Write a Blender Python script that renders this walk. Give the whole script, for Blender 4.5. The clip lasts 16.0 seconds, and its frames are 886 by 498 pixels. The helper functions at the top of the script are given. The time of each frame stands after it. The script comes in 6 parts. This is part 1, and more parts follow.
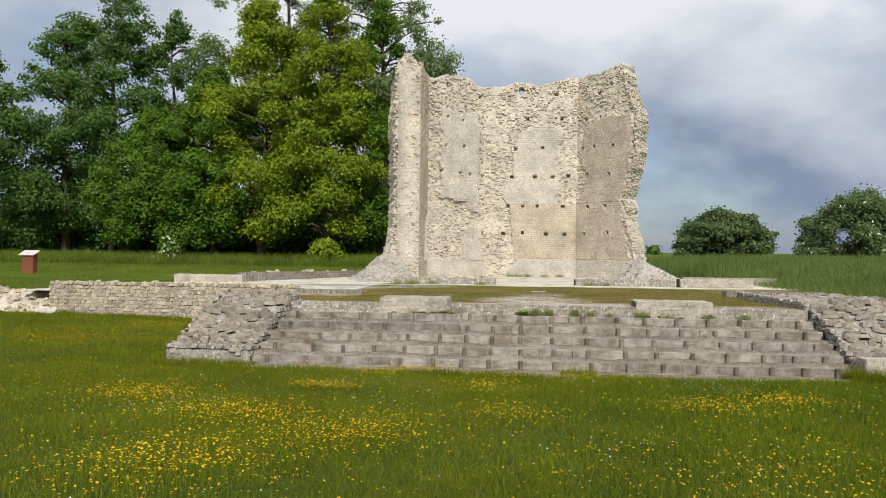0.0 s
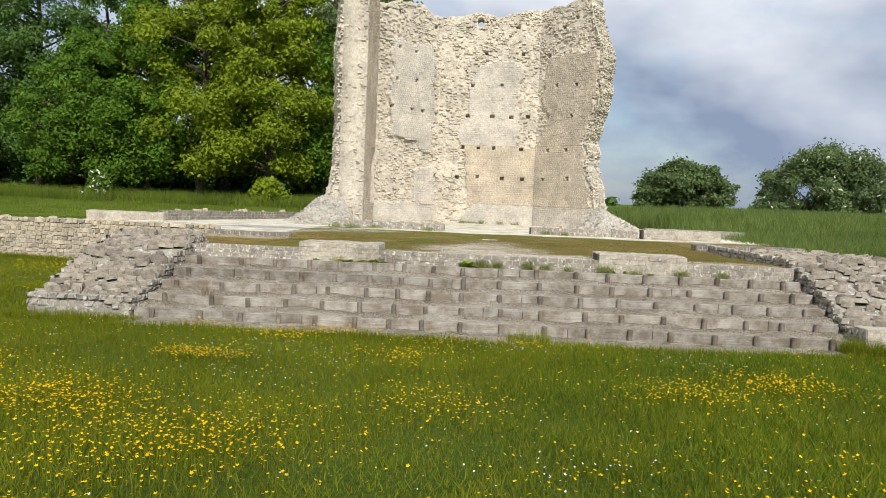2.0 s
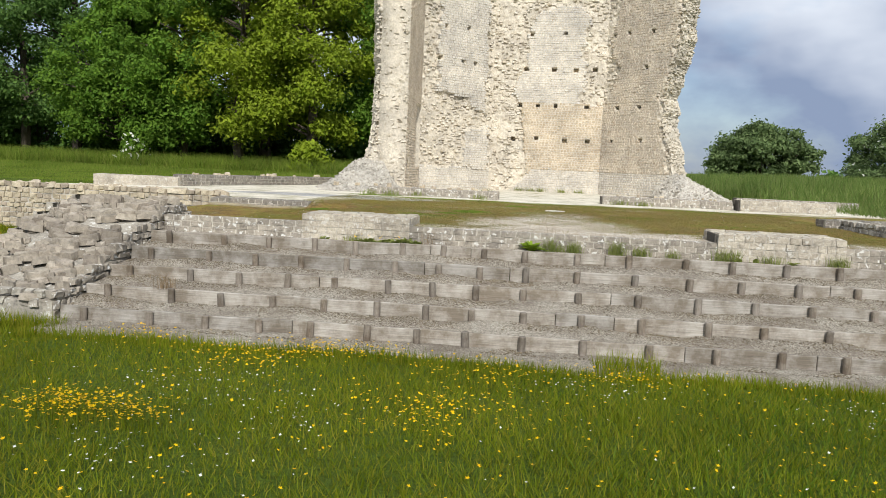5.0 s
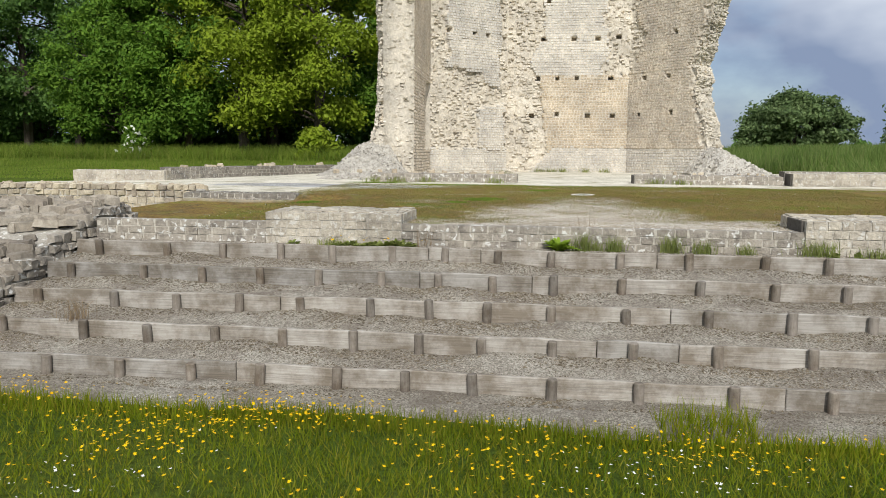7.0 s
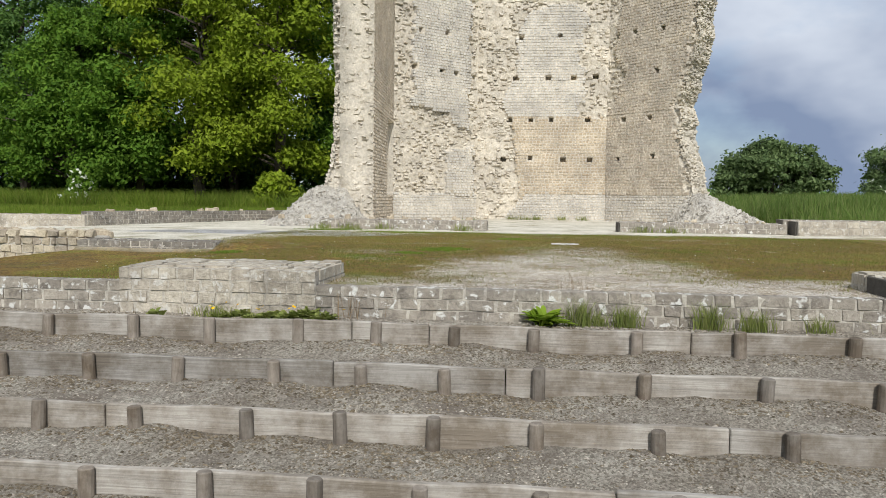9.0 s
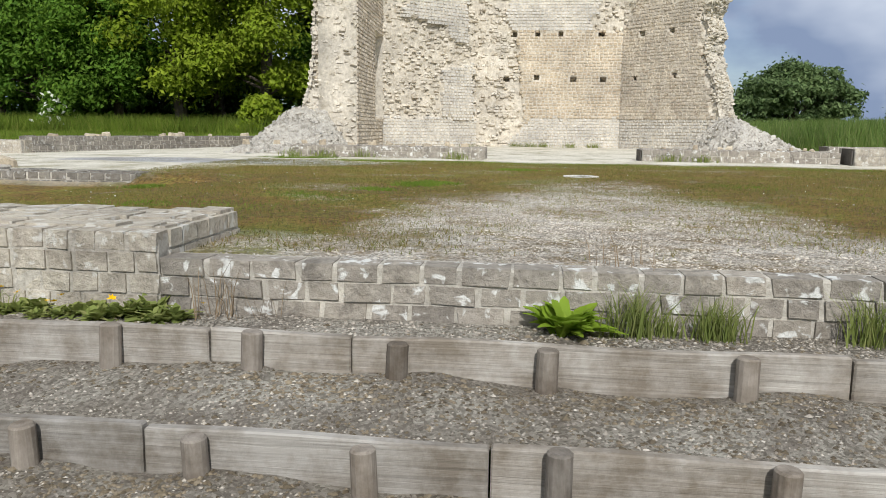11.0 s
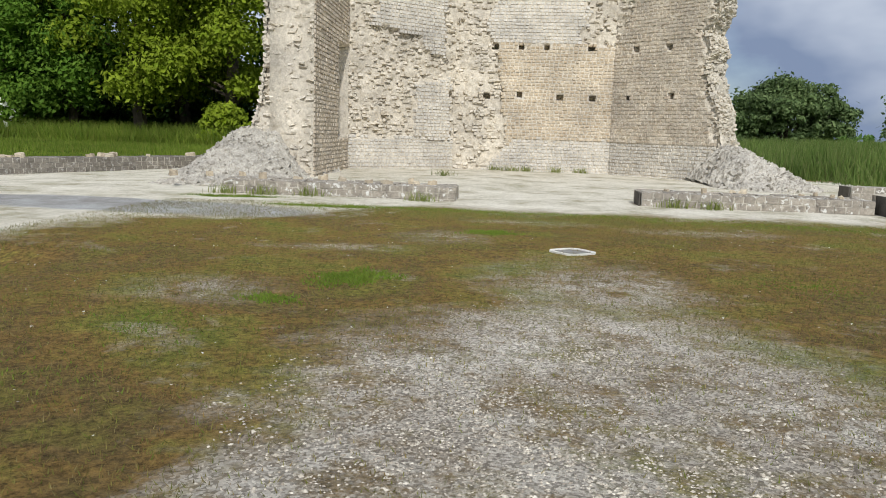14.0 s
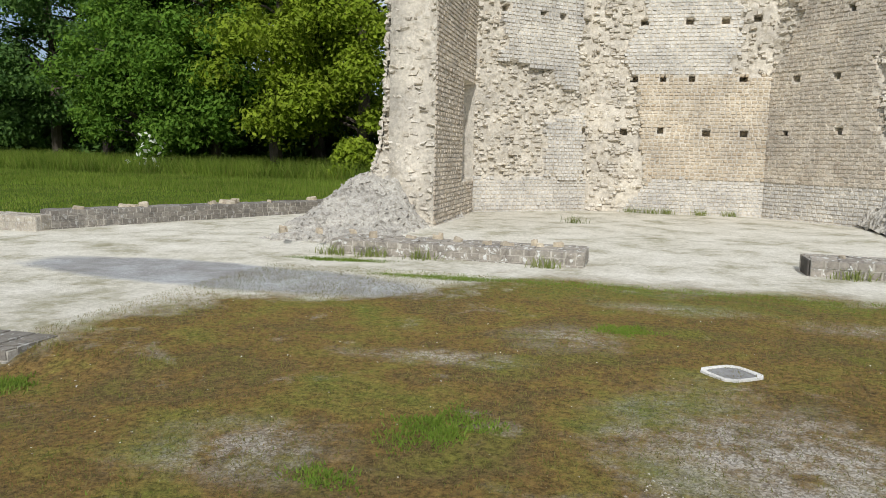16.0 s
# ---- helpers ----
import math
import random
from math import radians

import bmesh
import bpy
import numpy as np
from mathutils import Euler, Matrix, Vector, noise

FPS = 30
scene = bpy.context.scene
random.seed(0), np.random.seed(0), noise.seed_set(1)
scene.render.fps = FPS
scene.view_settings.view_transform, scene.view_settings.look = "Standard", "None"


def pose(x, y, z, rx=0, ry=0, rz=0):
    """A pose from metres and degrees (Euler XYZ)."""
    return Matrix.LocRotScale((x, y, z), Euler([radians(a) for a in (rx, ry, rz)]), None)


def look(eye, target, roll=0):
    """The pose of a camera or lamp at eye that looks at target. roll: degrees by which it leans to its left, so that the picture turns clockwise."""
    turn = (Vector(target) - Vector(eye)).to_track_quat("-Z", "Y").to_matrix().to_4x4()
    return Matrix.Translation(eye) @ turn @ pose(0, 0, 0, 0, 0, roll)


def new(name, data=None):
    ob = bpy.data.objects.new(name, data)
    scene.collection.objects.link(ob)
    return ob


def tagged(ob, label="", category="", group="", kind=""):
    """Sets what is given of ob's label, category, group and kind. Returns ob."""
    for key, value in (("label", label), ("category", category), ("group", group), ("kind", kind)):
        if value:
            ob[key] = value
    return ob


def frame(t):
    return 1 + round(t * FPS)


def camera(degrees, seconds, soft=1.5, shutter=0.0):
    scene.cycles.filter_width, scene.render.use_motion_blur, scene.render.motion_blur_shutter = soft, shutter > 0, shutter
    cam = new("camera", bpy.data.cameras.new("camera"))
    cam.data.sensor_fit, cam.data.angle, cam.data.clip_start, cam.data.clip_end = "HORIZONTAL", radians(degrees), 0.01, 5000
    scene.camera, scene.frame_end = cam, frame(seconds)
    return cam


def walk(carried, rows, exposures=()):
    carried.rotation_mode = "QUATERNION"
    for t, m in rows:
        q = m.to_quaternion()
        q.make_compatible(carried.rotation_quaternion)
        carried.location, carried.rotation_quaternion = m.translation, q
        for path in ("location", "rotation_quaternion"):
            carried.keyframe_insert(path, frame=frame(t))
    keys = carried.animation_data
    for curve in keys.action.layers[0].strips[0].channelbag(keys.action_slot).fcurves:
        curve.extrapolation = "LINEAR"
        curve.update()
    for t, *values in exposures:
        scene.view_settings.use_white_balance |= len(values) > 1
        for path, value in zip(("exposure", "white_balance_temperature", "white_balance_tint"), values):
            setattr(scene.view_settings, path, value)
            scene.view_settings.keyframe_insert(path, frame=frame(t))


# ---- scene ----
cam = camera(59.7, 16.0, soft=0.9)
PATH = [
    (0, (0.596, -0.801, 2.104), (0.387, 1.188, 2.12), 0.7),
    (0.5, (0.71, -0.21, 2.083), (0.626, 1.788, 2.083), 1.5),
    (1, (0.733, 0.42, 2.074), (0.64, 2.418, 2.054), 1.8),
    (1.5, (0.849, 1.021, 2.037), (0.753, 3.018, 1.985), 1.6),
    (2, (0.816, 1.693, 1.995), (0.718, 3.687, 1.875), 2.3),
    (2.5, (0.813, 2.325, 1.962), (0.594, 4.309, 1.823), 1.3),
    (3, (0.659, 2.985, 1.93), (0.273, 4.942, 1.783), 1.4),
    (3.5, (0.595, 3.602, 1.939), (0.087, 5.529, 1.777), 0.9),
    (4, (0.578, 4.221, 1.909), (0.144, 6.164, 1.719), 1.8),
    (4.2, (0.585, 4.481, 1.877), (0.353, 6.458, 1.69), 4.5),
    (6.3, (0.632, 6.768, 1.853), (0.34, 8.731, 1.6), 0.0),
    (6.5, (0.613, 6.997, 1.828), (0.319, 8.958, 1.57), 0.3),
    (7, (0.552, 7.637, 1.828), (0.266, 9.6, 1.578), 0.4),
    (7.5, (0.563, 8.226, 1.784), (0.278, 10.192, 1.561), 0.0),
    (8, (0.524, 8.864, 1.762), (0.307, 10.84, 1.546), 1.4),
    (8.5, (0.525, 9.442, 1.701), (0.305, 11.428, 1.597), 0.7),
    (8.7, (0.504, 9.688, 1.698), (0.285, 11.673, 1.587), 0.7),
    (10.8, (0.422, 12.238, 1.583), (0.203, 14.207, 1.31), 0.7),
    (11, (0.453, 12.451, 1.606), (0.23, 14.415, 1.3), 0.8),
    (11.5, (0.46, 13.016, 1.681), (0.344, 15.004, 1.491), 1.0),
    (12, (0.517, 13.446, 1.722), (0.413, 15.431, 1.505), 0.2),
    (12.5, (0.531, 13.812, 1.838), (0.397, 15.787, 1.553), -0.1),
    (13, (0.509, 14.186, 1.98), (0.381, 16.163, 1.705), 0.8),
    (13.5, (0.528, 14.521, 2.061), (0.366, 16.497, 1.798), 1.1),
    (14, (0.49, 14.834, 2.089), (0.312, 16.804, 1.793), 1.9),
    (14.5, (0.512, 15.152, 2.227), (0.333, 17.108, 1.849), 1.8),
    (15, (0.53, 15.488, 2.375), (0.158, 17.424, 2.04), 0.8),
    (15.5, (0.478, 15.837, 2.435), (0.027, 17.759, 2.116), 1.9),
    (16, (0.442, 16.185, 2.555), (-0.078, 18.101, 2.306), 1.4),
]
walk(cam, [(t, look(e, g, r)) for t, e, g, r in PATH],
     exposures=[(0, 0.08, 6500, 10), (1, 0.12, 6500, 10), (2.5, 0.33, 6450, 10), (6.5, 0.3, 6250, 10), (7.5, 0.1, 6230, 10), (8.5, 0.1, 6200, 10), (11, 0.2, 6120, 10), (12.5, 0.06, 6120, 10), (14.5, 0.03, 6130, 10), (16, 0.08, 6080, 10)])

# ---- world and light ----
SUN_AZ, SUN_EL = radians(12), radians(38)   # azimuth from straight behind, plus is to the right
world = bpy.data.worlds.new("sky")
scene.world = world
world.use_nodes = True
wn, wl = world.node_tree.nodes, world.node_tree.links
wn.clear()
w_out = wn.new("ShaderNodeOutputWorld")
w_bg = wn.new("ShaderNodeBackground")
w_sky = wn.new("ShaderNodeTexSky")
w_sky.sky_type = "NISHITA"
w_sky.sun_disc = False
w_sky.sun_elevation = SUN_EL
w_sky.sun_rotation = radians(180) - SUN_AZ
w_co = wn.new("ShaderNodeTexCoord")
w_map = wn.new("ShaderNodeMapping")
w_map.inputs["Scale"].default_value = (1.0, 1.0, 1.9)
w_n1 = wn.new("ShaderNodeTexNoise")
w_n1.inputs["Scale"].default_value = 2.3
w_n1.inputs["Detail"].default_value = 7
w_n1.inputs["Roughness"].default_value = 0.55
w_r1 = wn.new("ShaderNodeValToRGB")
w_r1.color_ramp.elements[0].position, w_r1.color_ramp.elements[1].position = 0.30, 0.52
w_n2 = wn.new("ShaderNodeTexNoise")
w_n2.inputs["Scale"].default_value = 2.6
w_n2.inputs["Detail"].default_value = 5
w_r2 = wn.new("ShaderNodeValToRGB")
w_r2.color_ramp.elements[0].position, w_r2.color_ramp.elements[1].position = 0.36, 0.66
w_r2.color_ramp.elements[0].color = (2.3, 2.85, 4.0, 1)
w_r2.color_ramp.elements[1].color = (7.6, 7.9, 8.3, 1)
w_mix = wn.new("ShaderNodeMixRGB")
wl.new(w_co.outputs["Generated"], w_map.inputs["Vector"])
wl.new(w_map.outputs["Vector"], w_n1.inputs["Vector"])
wl.new(w_map.outputs["Vector"], w_n2.inputs["Vector"])
wl.new(w_n1.outputs["Fac"], w_r1.inputs["Fac"])
w_sep = wn.new("ShaderNodeSeparateXYZ")
wl.new(w_co.outputs["Generated"], w_sep.inputs["Vector"])
w_up = wn.new("ShaderNodeMath")          # cloud bases look darker low over the land
w_up.operation = "MULTIPLY_ADD"
wl.new(w_sep.outputs["Z"], w_up.inputs[0])
w_up.inputs[1].default_value = 1.5
wl.new(w_n2.outputs["Fac"], w_up.inputs[2])
w_off = wn.new("ShaderNodeMath")
w_off.operation = "SUBTRACT"
wl.new(w_up.outputs[0], w_off.inputs[0])
w_off.inputs[1].default_value = 0.28
wl.new(w_off.outputs[0], w_r2.inputs["Fac"])
wl.new(w_r1.outputs["Color"], w_mix.inputs["Fac"])
wl.new(w_sky.outputs["Color"], w_mix.inputs["Color1"])
wl.new(w_r2.outputs["Color"], w_mix.inputs["Color2"])
wl.new(w_mix.outputs["Color"], w_bg.inputs["Color"])
w_bg.inputs["Strength"].default_value = 0.10
wl.new(w_bg.outputs["Background"], w_out.inputs["Surface"])

sun = new("sun", bpy.data.lights.new("sun", "SUN"))
sun.data.energy, sun.data.angle, sun.data.color = 3.4, radians(1.5), (1.0, 0.965, 0.91)
sun.matrix_world = look((0, 0, 0), (-math.sin(SUN_AZ) * math.cos(SUN_EL), math.cos(SUN_AZ) * math.cos(SUN_EL), -math.sin(SUN_EL)))
sun.location = (-20, -30, 40)

# ---- materials ----
def nodes_of(name):
    m = bpy.data.materials.new(name)
    m.use_nodes = True
    t = m.node_tree
    return m, t.nodes, t.links, t.nodes["Principled BSDF"]


def ramp_node(n, stops):
    r = n.new("ShaderNodeValToRGB")
    e = r.color_ramp.elements
    while len(e) < len(stops):
        e.new(0.5)
    for el, (p, c) in zip(e, stops):
        el.position, el.color = p, (*c, 1)
    return r


def noise_node(n, l, scale, detail=5, rough=0.6, vec=None, dist=0.0):
    t = n.new("ShaderNodeTexNoise")
    t.inputs["Scale"].default_value, t.inputs["Detail"].default_value = scale, detail
    t.inputs["Roughness"].default_value, t.inputs["Distortion"].default_value = rough, dist
    if vec is not None:
        l.new(vec, t.inputs["Vector"])
    return t


def mix_node(n, l, fac, a, b, mode="MIX"):
    m = n.new("ShaderNodeMixRGB")
    m.blend_type = mode
    for sock, v in (("Fac", fac), ("Color1", a), ("Color2", b)):
        if isinstance(v, (int, float)):
            m.inputs[sock].default_value = v
        elif isinstance(v, tuple):
            m.inputs[sock].default_value = (*v, 1)
        else:
            l.new(v, m.inputs[sock])
    return m.outputs["Color"]


def stone_mat(name, tones, stain=(0.12, 0.11, 0.09), stain_amount=0.5, random_from="island", grain=38, bump=0.5, big=1.2, lichen=0.0):
    """Weathered stone: each piece its own tone, blotches, lichen stains and fine grain."""
    m, n, l, b = nodes_of(name)
    geo = n.new("ShaderNodeNewGeometry")
    pos = geo.outputs["Position"]
    if random_from == "island":
        rnd = geo.outputs["Random Per Island"]
    else:
        rnd = n.new("ShaderNodeObjectInfo").outputs["Random"]
    r = ramp_node(n, [(i / (len(tones) - 1), c) for i, c in enumerate(tones)])
    l.new(rnd, r.inputs["Fac"])
    n_big = noise_node(n, l, big, 6, 0.65, pos)
    rb = ramp_node(n, [(0.3, (0.72, 0.71, 0.70)), (0.7, (1.12, 1.1, 1.06))])
    l.new(n_big.outputs["Fac"], rb.inputs["Fac"])
    c = mix_node(n, l, 1.0, r.outputs["Color"], rb.outputs["Color"], "MULTIPLY")
    n_fine = noise_node(n, l, grain, 6, 0.7, pos)
    rf = ramp_node(n, [(0.25, (0.62, 0.6, 0.58)), (0.72, (1.16, 1.15, 1.12))])
    l.new(n_fine.outputs["Fac"], rf.inputs["Fac"])
    c = mix_node(n, l, 0.8, c, rf.outputs["Color"], "MULTIPLY")
    n_st = noise_node(n, l, 4.5, 7, 0.72, pos, 0.6)
    rs = ramp_node(n, [(0.52, (0, 0, 0)), (0.68, (stain_amount,) * 3)])
    l.new(n_st.outputs["Fac"], rs.inputs["Fac"])
    c = mix_node(n, l, rs.outputs["Color"], c, stain)
    mott = noise_node(n, l, 11, 9, 0.82, pos)
    rm = ramp_node(n, [(0.36, (0.7, 0.67, 0.63)), (0.5, (1.0, 1.0, 1.0)), (0.64, (1.15, 1.14, 1.12))])
    l.new(mott.outputs["Fac"], rm.inputs["Fac"])
    c = mix_node(n, l, 0.75, c, rm.outputs["Color"], "MULTIPLY")
    if lichen:
        ln = noise_node(n, l, 13, 3, 0.55, pos, 0.4)
        rl = ramp_node(n, [(0.58, (0, 0, 0)), (0.64, (lichen,) * 3)])
        l.new(ln.outputs["Fac"], rl.inputs["Fac"])
        c = mix_node(n, l, rl.outputs["Color"], c, (0.66, 0.65, 0.6))
    l.new(c, b.inputs["Base Color"])
    b.inputs["Roughness"].default_value = 0.92
    b.inputs["Specular IOR Level"].default_value = 0.2
    bp = n.new("ShaderNodeBump")
    bp.inputs["Strength"].default_value, bp.inputs["Distance"].default_value = bump, 0.02
    l.new(n_fine.outputs["Fac"], bp.inputs["Height"])
    l.new(bp.outputs["Normal"], b.inputs["Normal"])
    return m


GREY = stone_mat("grey_limestone", [(0.58, 0.565, 0.53), (0.66, 0.645, 0.61), (0.62, 0.605, 0.565), (0.7, 0.685, 0.65)], stain=(0.3, 0.28, 0.24), stain_amount=0.3)
OCHRE = stone_mat("ochre_limestone", [(0.52, 0.435, 0.315), (0.58, 0.495, 0.375), (0.55, 0.475, 0.365), (0.62, 0.545, 0.43)], stain=(0.3, 0.2, 0.1), stain_amount=0.4)
BROWN = stone_mat("brown_grey_facing", [(0.5, 0.44, 0.36), (0.58, 0.52, 0.43), (0.54, 0.49, 0.42), (0.62, 0.57, 0.49)], stain=(0.22, 0.16, 0.1), stain_amount=0.4)
CORE = stone_mat("rubble_core", [(0.65, 0.605, 0.52), (0.68, 0.635, 0.55)], stain=(0.3, 0.24, 0.15), stain_amount=0.5, grain=16, bump=1.0)
RUBBLE = stone_mat("rubble_stone", [(0.64, 0.595, 0.51), (0.72, 0.68, 0.6), (0.68, 0.64, 0.555), (0.6, 0.55, 0.46), (0.76, 0.72, 0.645)], stain=(0.28, 0.22, 0.14), stain_amount=0.5, bump=0.8)
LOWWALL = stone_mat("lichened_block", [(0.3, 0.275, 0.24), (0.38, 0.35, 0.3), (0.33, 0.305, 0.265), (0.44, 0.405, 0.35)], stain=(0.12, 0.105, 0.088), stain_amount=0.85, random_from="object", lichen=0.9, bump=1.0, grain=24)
DARKWALL = stone_mat("dark_stained_block", [(0.2, 0.185, 0.16), (0.27, 0.25, 0.22), (0.23, 0.215, 0.19), (0.32, 0.3, 0.26)], stain=(0.09, 0.085, 0.075), stain_amount=0.8, random_from="object", lichen=0.35, bump=1.0, grain=24)
LOWSTUFF = stone_mat("lichened_block_rest", [(0.33, 0.31, 0.27), (0.42, 0.4, 0.35), (0.37, 0.35, 0.31), (0.5, 0.47, 0.42)], stain=(0.13, 0.12, 0.11), stain_amount=0.75, lichen=0.7)
NEWBLOCK = stone_mat("clean_block", [(0.45, 0.41, 0.345), (0.55, 0.51, 0.43), (0.49, 0.45, 0.38)], stain=(0.16, 0.14, 0.11), stain_amount=0.6, random_from="object", lichen=0.5, bump=1.0, grain=24)
MORTAR = stone_mat("lime_mortar", [(0.5, 0.475, 0.42), (0.53, 0.505, 0.45)], stain=(0.16, 0.145, 0.12), stain_amount=0.7)


def wood_mat(name, tones, axis=(0.6, 6, 30), wet=0.0):
    m, n, l, b = nodes_of(name)
    tc = n.new("ShaderNodeTexCoord")
    oi = n.new("ShaderNodeObjectInfo")
    mp = n.new("ShaderNodeMapping")
    mp.inputs["Scale"].default_value = axis
    l.new(tc.outputs["Object"], mp.inputs["Vector"])
    add = n.new("ShaderNodeVectorMath")
    l.new(mp.outputs["Vector"], add.inputs[0])
    mul = n.new("ShaderNodeMath")
    mul.operation = "MULTIPLY"
    mul.inputs[1].default_value = 40
    l.new(oi.outputs["Random"], mul.inputs[0])
    l.new(mul.outputs[0], add.inputs[1])
    g = noise_node(n, l, 3.0, 8, 0.7, add.outputs[0], 0.8)
    r = ramp_node(n, [(0.25, tones[0]), (0.5, tones[1]), (0.75, tones[2])])
    l.new(g.outputs["Fac"], r.inputs["Fac"])
    geo = n.new("ShaderNodeNewGeometry")
    st = noise_node(n, l, 3.2, 6, 0.7, geo.outputs["Position"])
    rs = ramp_node(n, [(0.4, (0.55, 0.5, 0.44)), (0.62, (1.1, 1.1, 1.1))])
    l.new(st.outputs["Fac"], rs.inputs["Fac"])
    c = mix_node(n, l, 1.0, r.outputs["Color"], rs.outputs["Color"], "MULTIPLY")
    rr = ramp_node(n, [(0, (0.8, 0.8, 0.8)), (1, (1.15, 1.12, 1.08))])
    l.new(oi.outputs["Random"], rr.inputs["Fac"])
    c = mix_node(n, l, 1.0, c, rr.outputs["Color"], "MULTIPLY")
    l.new(c, b.inputs["Base Color"])
    b.inputs["Roughness"].default_value = 0.85
    b.inputs["Specular IOR Level"].default_value = 0.2
    bp = n.new("ShaderNodeBump")
    bp.inputs["Strength"].default_value, bp.inputs["Distance"].default_value = 0.5, 0.008
    l.new(g.outputs["Fac"], bp.inputs["Height"])
    l.new(bp.outputs["Normal"], b.inputs["Normal"])
    return m


BOARD = wood_mat("weathered_board", [(0.19, 0.178, 0.157), (0.315, 0.297, 0.265), (0.42, 0.397, 0.358)])
POST = wood_mat("weathered_stake", [(0.13, 0.115, 0.095), (0.22, 0.195, 0.165), (0.3, 0.27, 0.23)], axis=(8, 8, 1.2))


def leaf_mat(name, tones, translucent=0.35, rough=0.6):
    m, n, l, b = nodes_of(name)
    geo = n.new("ShaderNodeNewGeometry")
    r = ramp_node(n, [(i / (len(tones) - 1), c) for i, c in enumerate(tones)])
    l.new(geo.outputs["Random Per Island"], r.inputs["Fac"])
    nb = noise_node(n, l, 0.45, 4, 0.6, geo.outputs["Position"])
    rb = ramp_node(n, [(0.3, (0.7, 0.72, 0.7)), (0.7, (1.2, 1.18, 1.1))])
    l.new(nb.outputs["Fac"], rb.inputs["Fac"])
    c = mix_node(n, l, 1.0, r.outputs["Color"], rb.outputs["Color"], "MULTIPLY")
    l.new(c, b.inputs["Base Color"])
    b.inputs["Roughness"].default_value = rough
    b.inputs["Specular IOR Level"].default_value = 0.1
    tr = n.new("ShaderNodeBsdfTranslucent")
    l.new(c, tr.inputs["Color"])
    ms = n.new("ShaderNodeMixShader")
    ms.inputs["Fac"].default_value = translucent
    l.new(b.outputs["BSDF"], ms.inputs[1])
    l.new(tr.outputs["BSDF"], ms.inputs[2])
    l.new(ms.outputs["Shader"], n["Material Output"].inputs["Surface"])
    return m


LEAF_DARK = leaf_mat("dark_leaf", [(0.065, 0.135, 0.035), (0.11, 0.205, 0.05), (0.155, 0.26, 0.06), (0.1, 0.18, 0.06)], 0.4)
LEAF_BRIGHT = leaf_mat("bright_leaf", [(0.085, 0.175, 0.022), (0.12, 0.225, 0.026), (0.16, 0.265, 0.032), (0.1, 0.2, 0.028)], 0.4)
LEAF_YELLOW = leaf_mat("yellow_green_leaf", [(0.18, 0.26, 0.018), (0.25, 0.33, 0.022), (0.29, 0.36, 0.035), (0.21, 0.28, 0.035)], 0.4)
LEAF_GREY = leaf_mat("grey_green_leaf", [(0.15, 0.22, 0.09), (0.22, 0.29, 0.12), (0.28, 0.34, 0.17)], 0.4)
BLOSSOM = leaf_mat("white_blossom", [(0.6, 0.62, 0.55), (0.75, 0.76, 0.7)], 0.3)
GRASS = leaf_mat("meadow_grass", [(0.1, 0.143, 0.006), (0.148, 0.193, 0.008), (0.185, 0.222, 0.01), (0.235, 0.218, 0.022), (0.125, 0.168, 0.007)], 0.35)
# darker copy of the meadow grass, richer green with dimmer light in its colour
SWARD = leaf_mat("dimmed_lush_grass", [(0.055, 0.105, 0.006), (0.085, 0.145, 0.01), (0.11, 0.165, 0.012)], 0.35)
LAWN = leaf_mat("lush_grass", [(0.12, 0.19, 0.025), (0.165, 0.24, 0.03), (0.2, 0.27, 0.04), (0.24, 0.26, 0.06)], 0.45)
TALLGRASS = leaf_mat("tall_grass", [(0.085, 0.145, 0.03), (0.13, 0.2, 0.045), (0.165, 0.225, 0.06), (0.21, 0.235, 0.09)], 0.4)
MOSSGRASS = leaf_mat("dry_moss_grass", [(0.12, 0.12, 0.03), (0.23, 0.2, 0.055), (0.18, 0.21, 0.045), (0.27, 0.17, 0.065), (0.15, 0.19, 0.03), (0.1, 0.075, 0.035), (0.34, 0.28, 0.12)], 0.3)
WEED = leaf_mat("weed_leaf", [(0.16, 0.2, 0.055), (0.22, 0.26, 0.075), (0.28, 0.29, 0.11)], 0.4)
LETTUCE = leaf_mat("fresh_weed_leaf", [(0.26, 0.38, 0.03), (0.32, 0.44, 0.05), (0.22, 0.34, 0.03)], 0.45)
DRYSTEM = leaf_mat("dry_stem", [(0.2, 0.15, 0.1), (0.27, 0.2, 0.13)], 0.1)
YELLOW = leaf_mat("buttercup_petal", [(0.8, 0.49, 0.003), (0.82, 0.56, 0.006), (0.76, 0.42, 0.003)], 0.25, 0.35)
WHITE = leaf_mat("daisy_petal", [(0.75, 0.75, 0.7), (0.8, 0.8, 0.78)], 0.2)
BARK = stone_mat("bark", [(0.09, 0.075, 0.06), (0.12, 0.1, 0.08)], stain=(0.05, 0.05, 0.04), grain=14, bump=1.0)

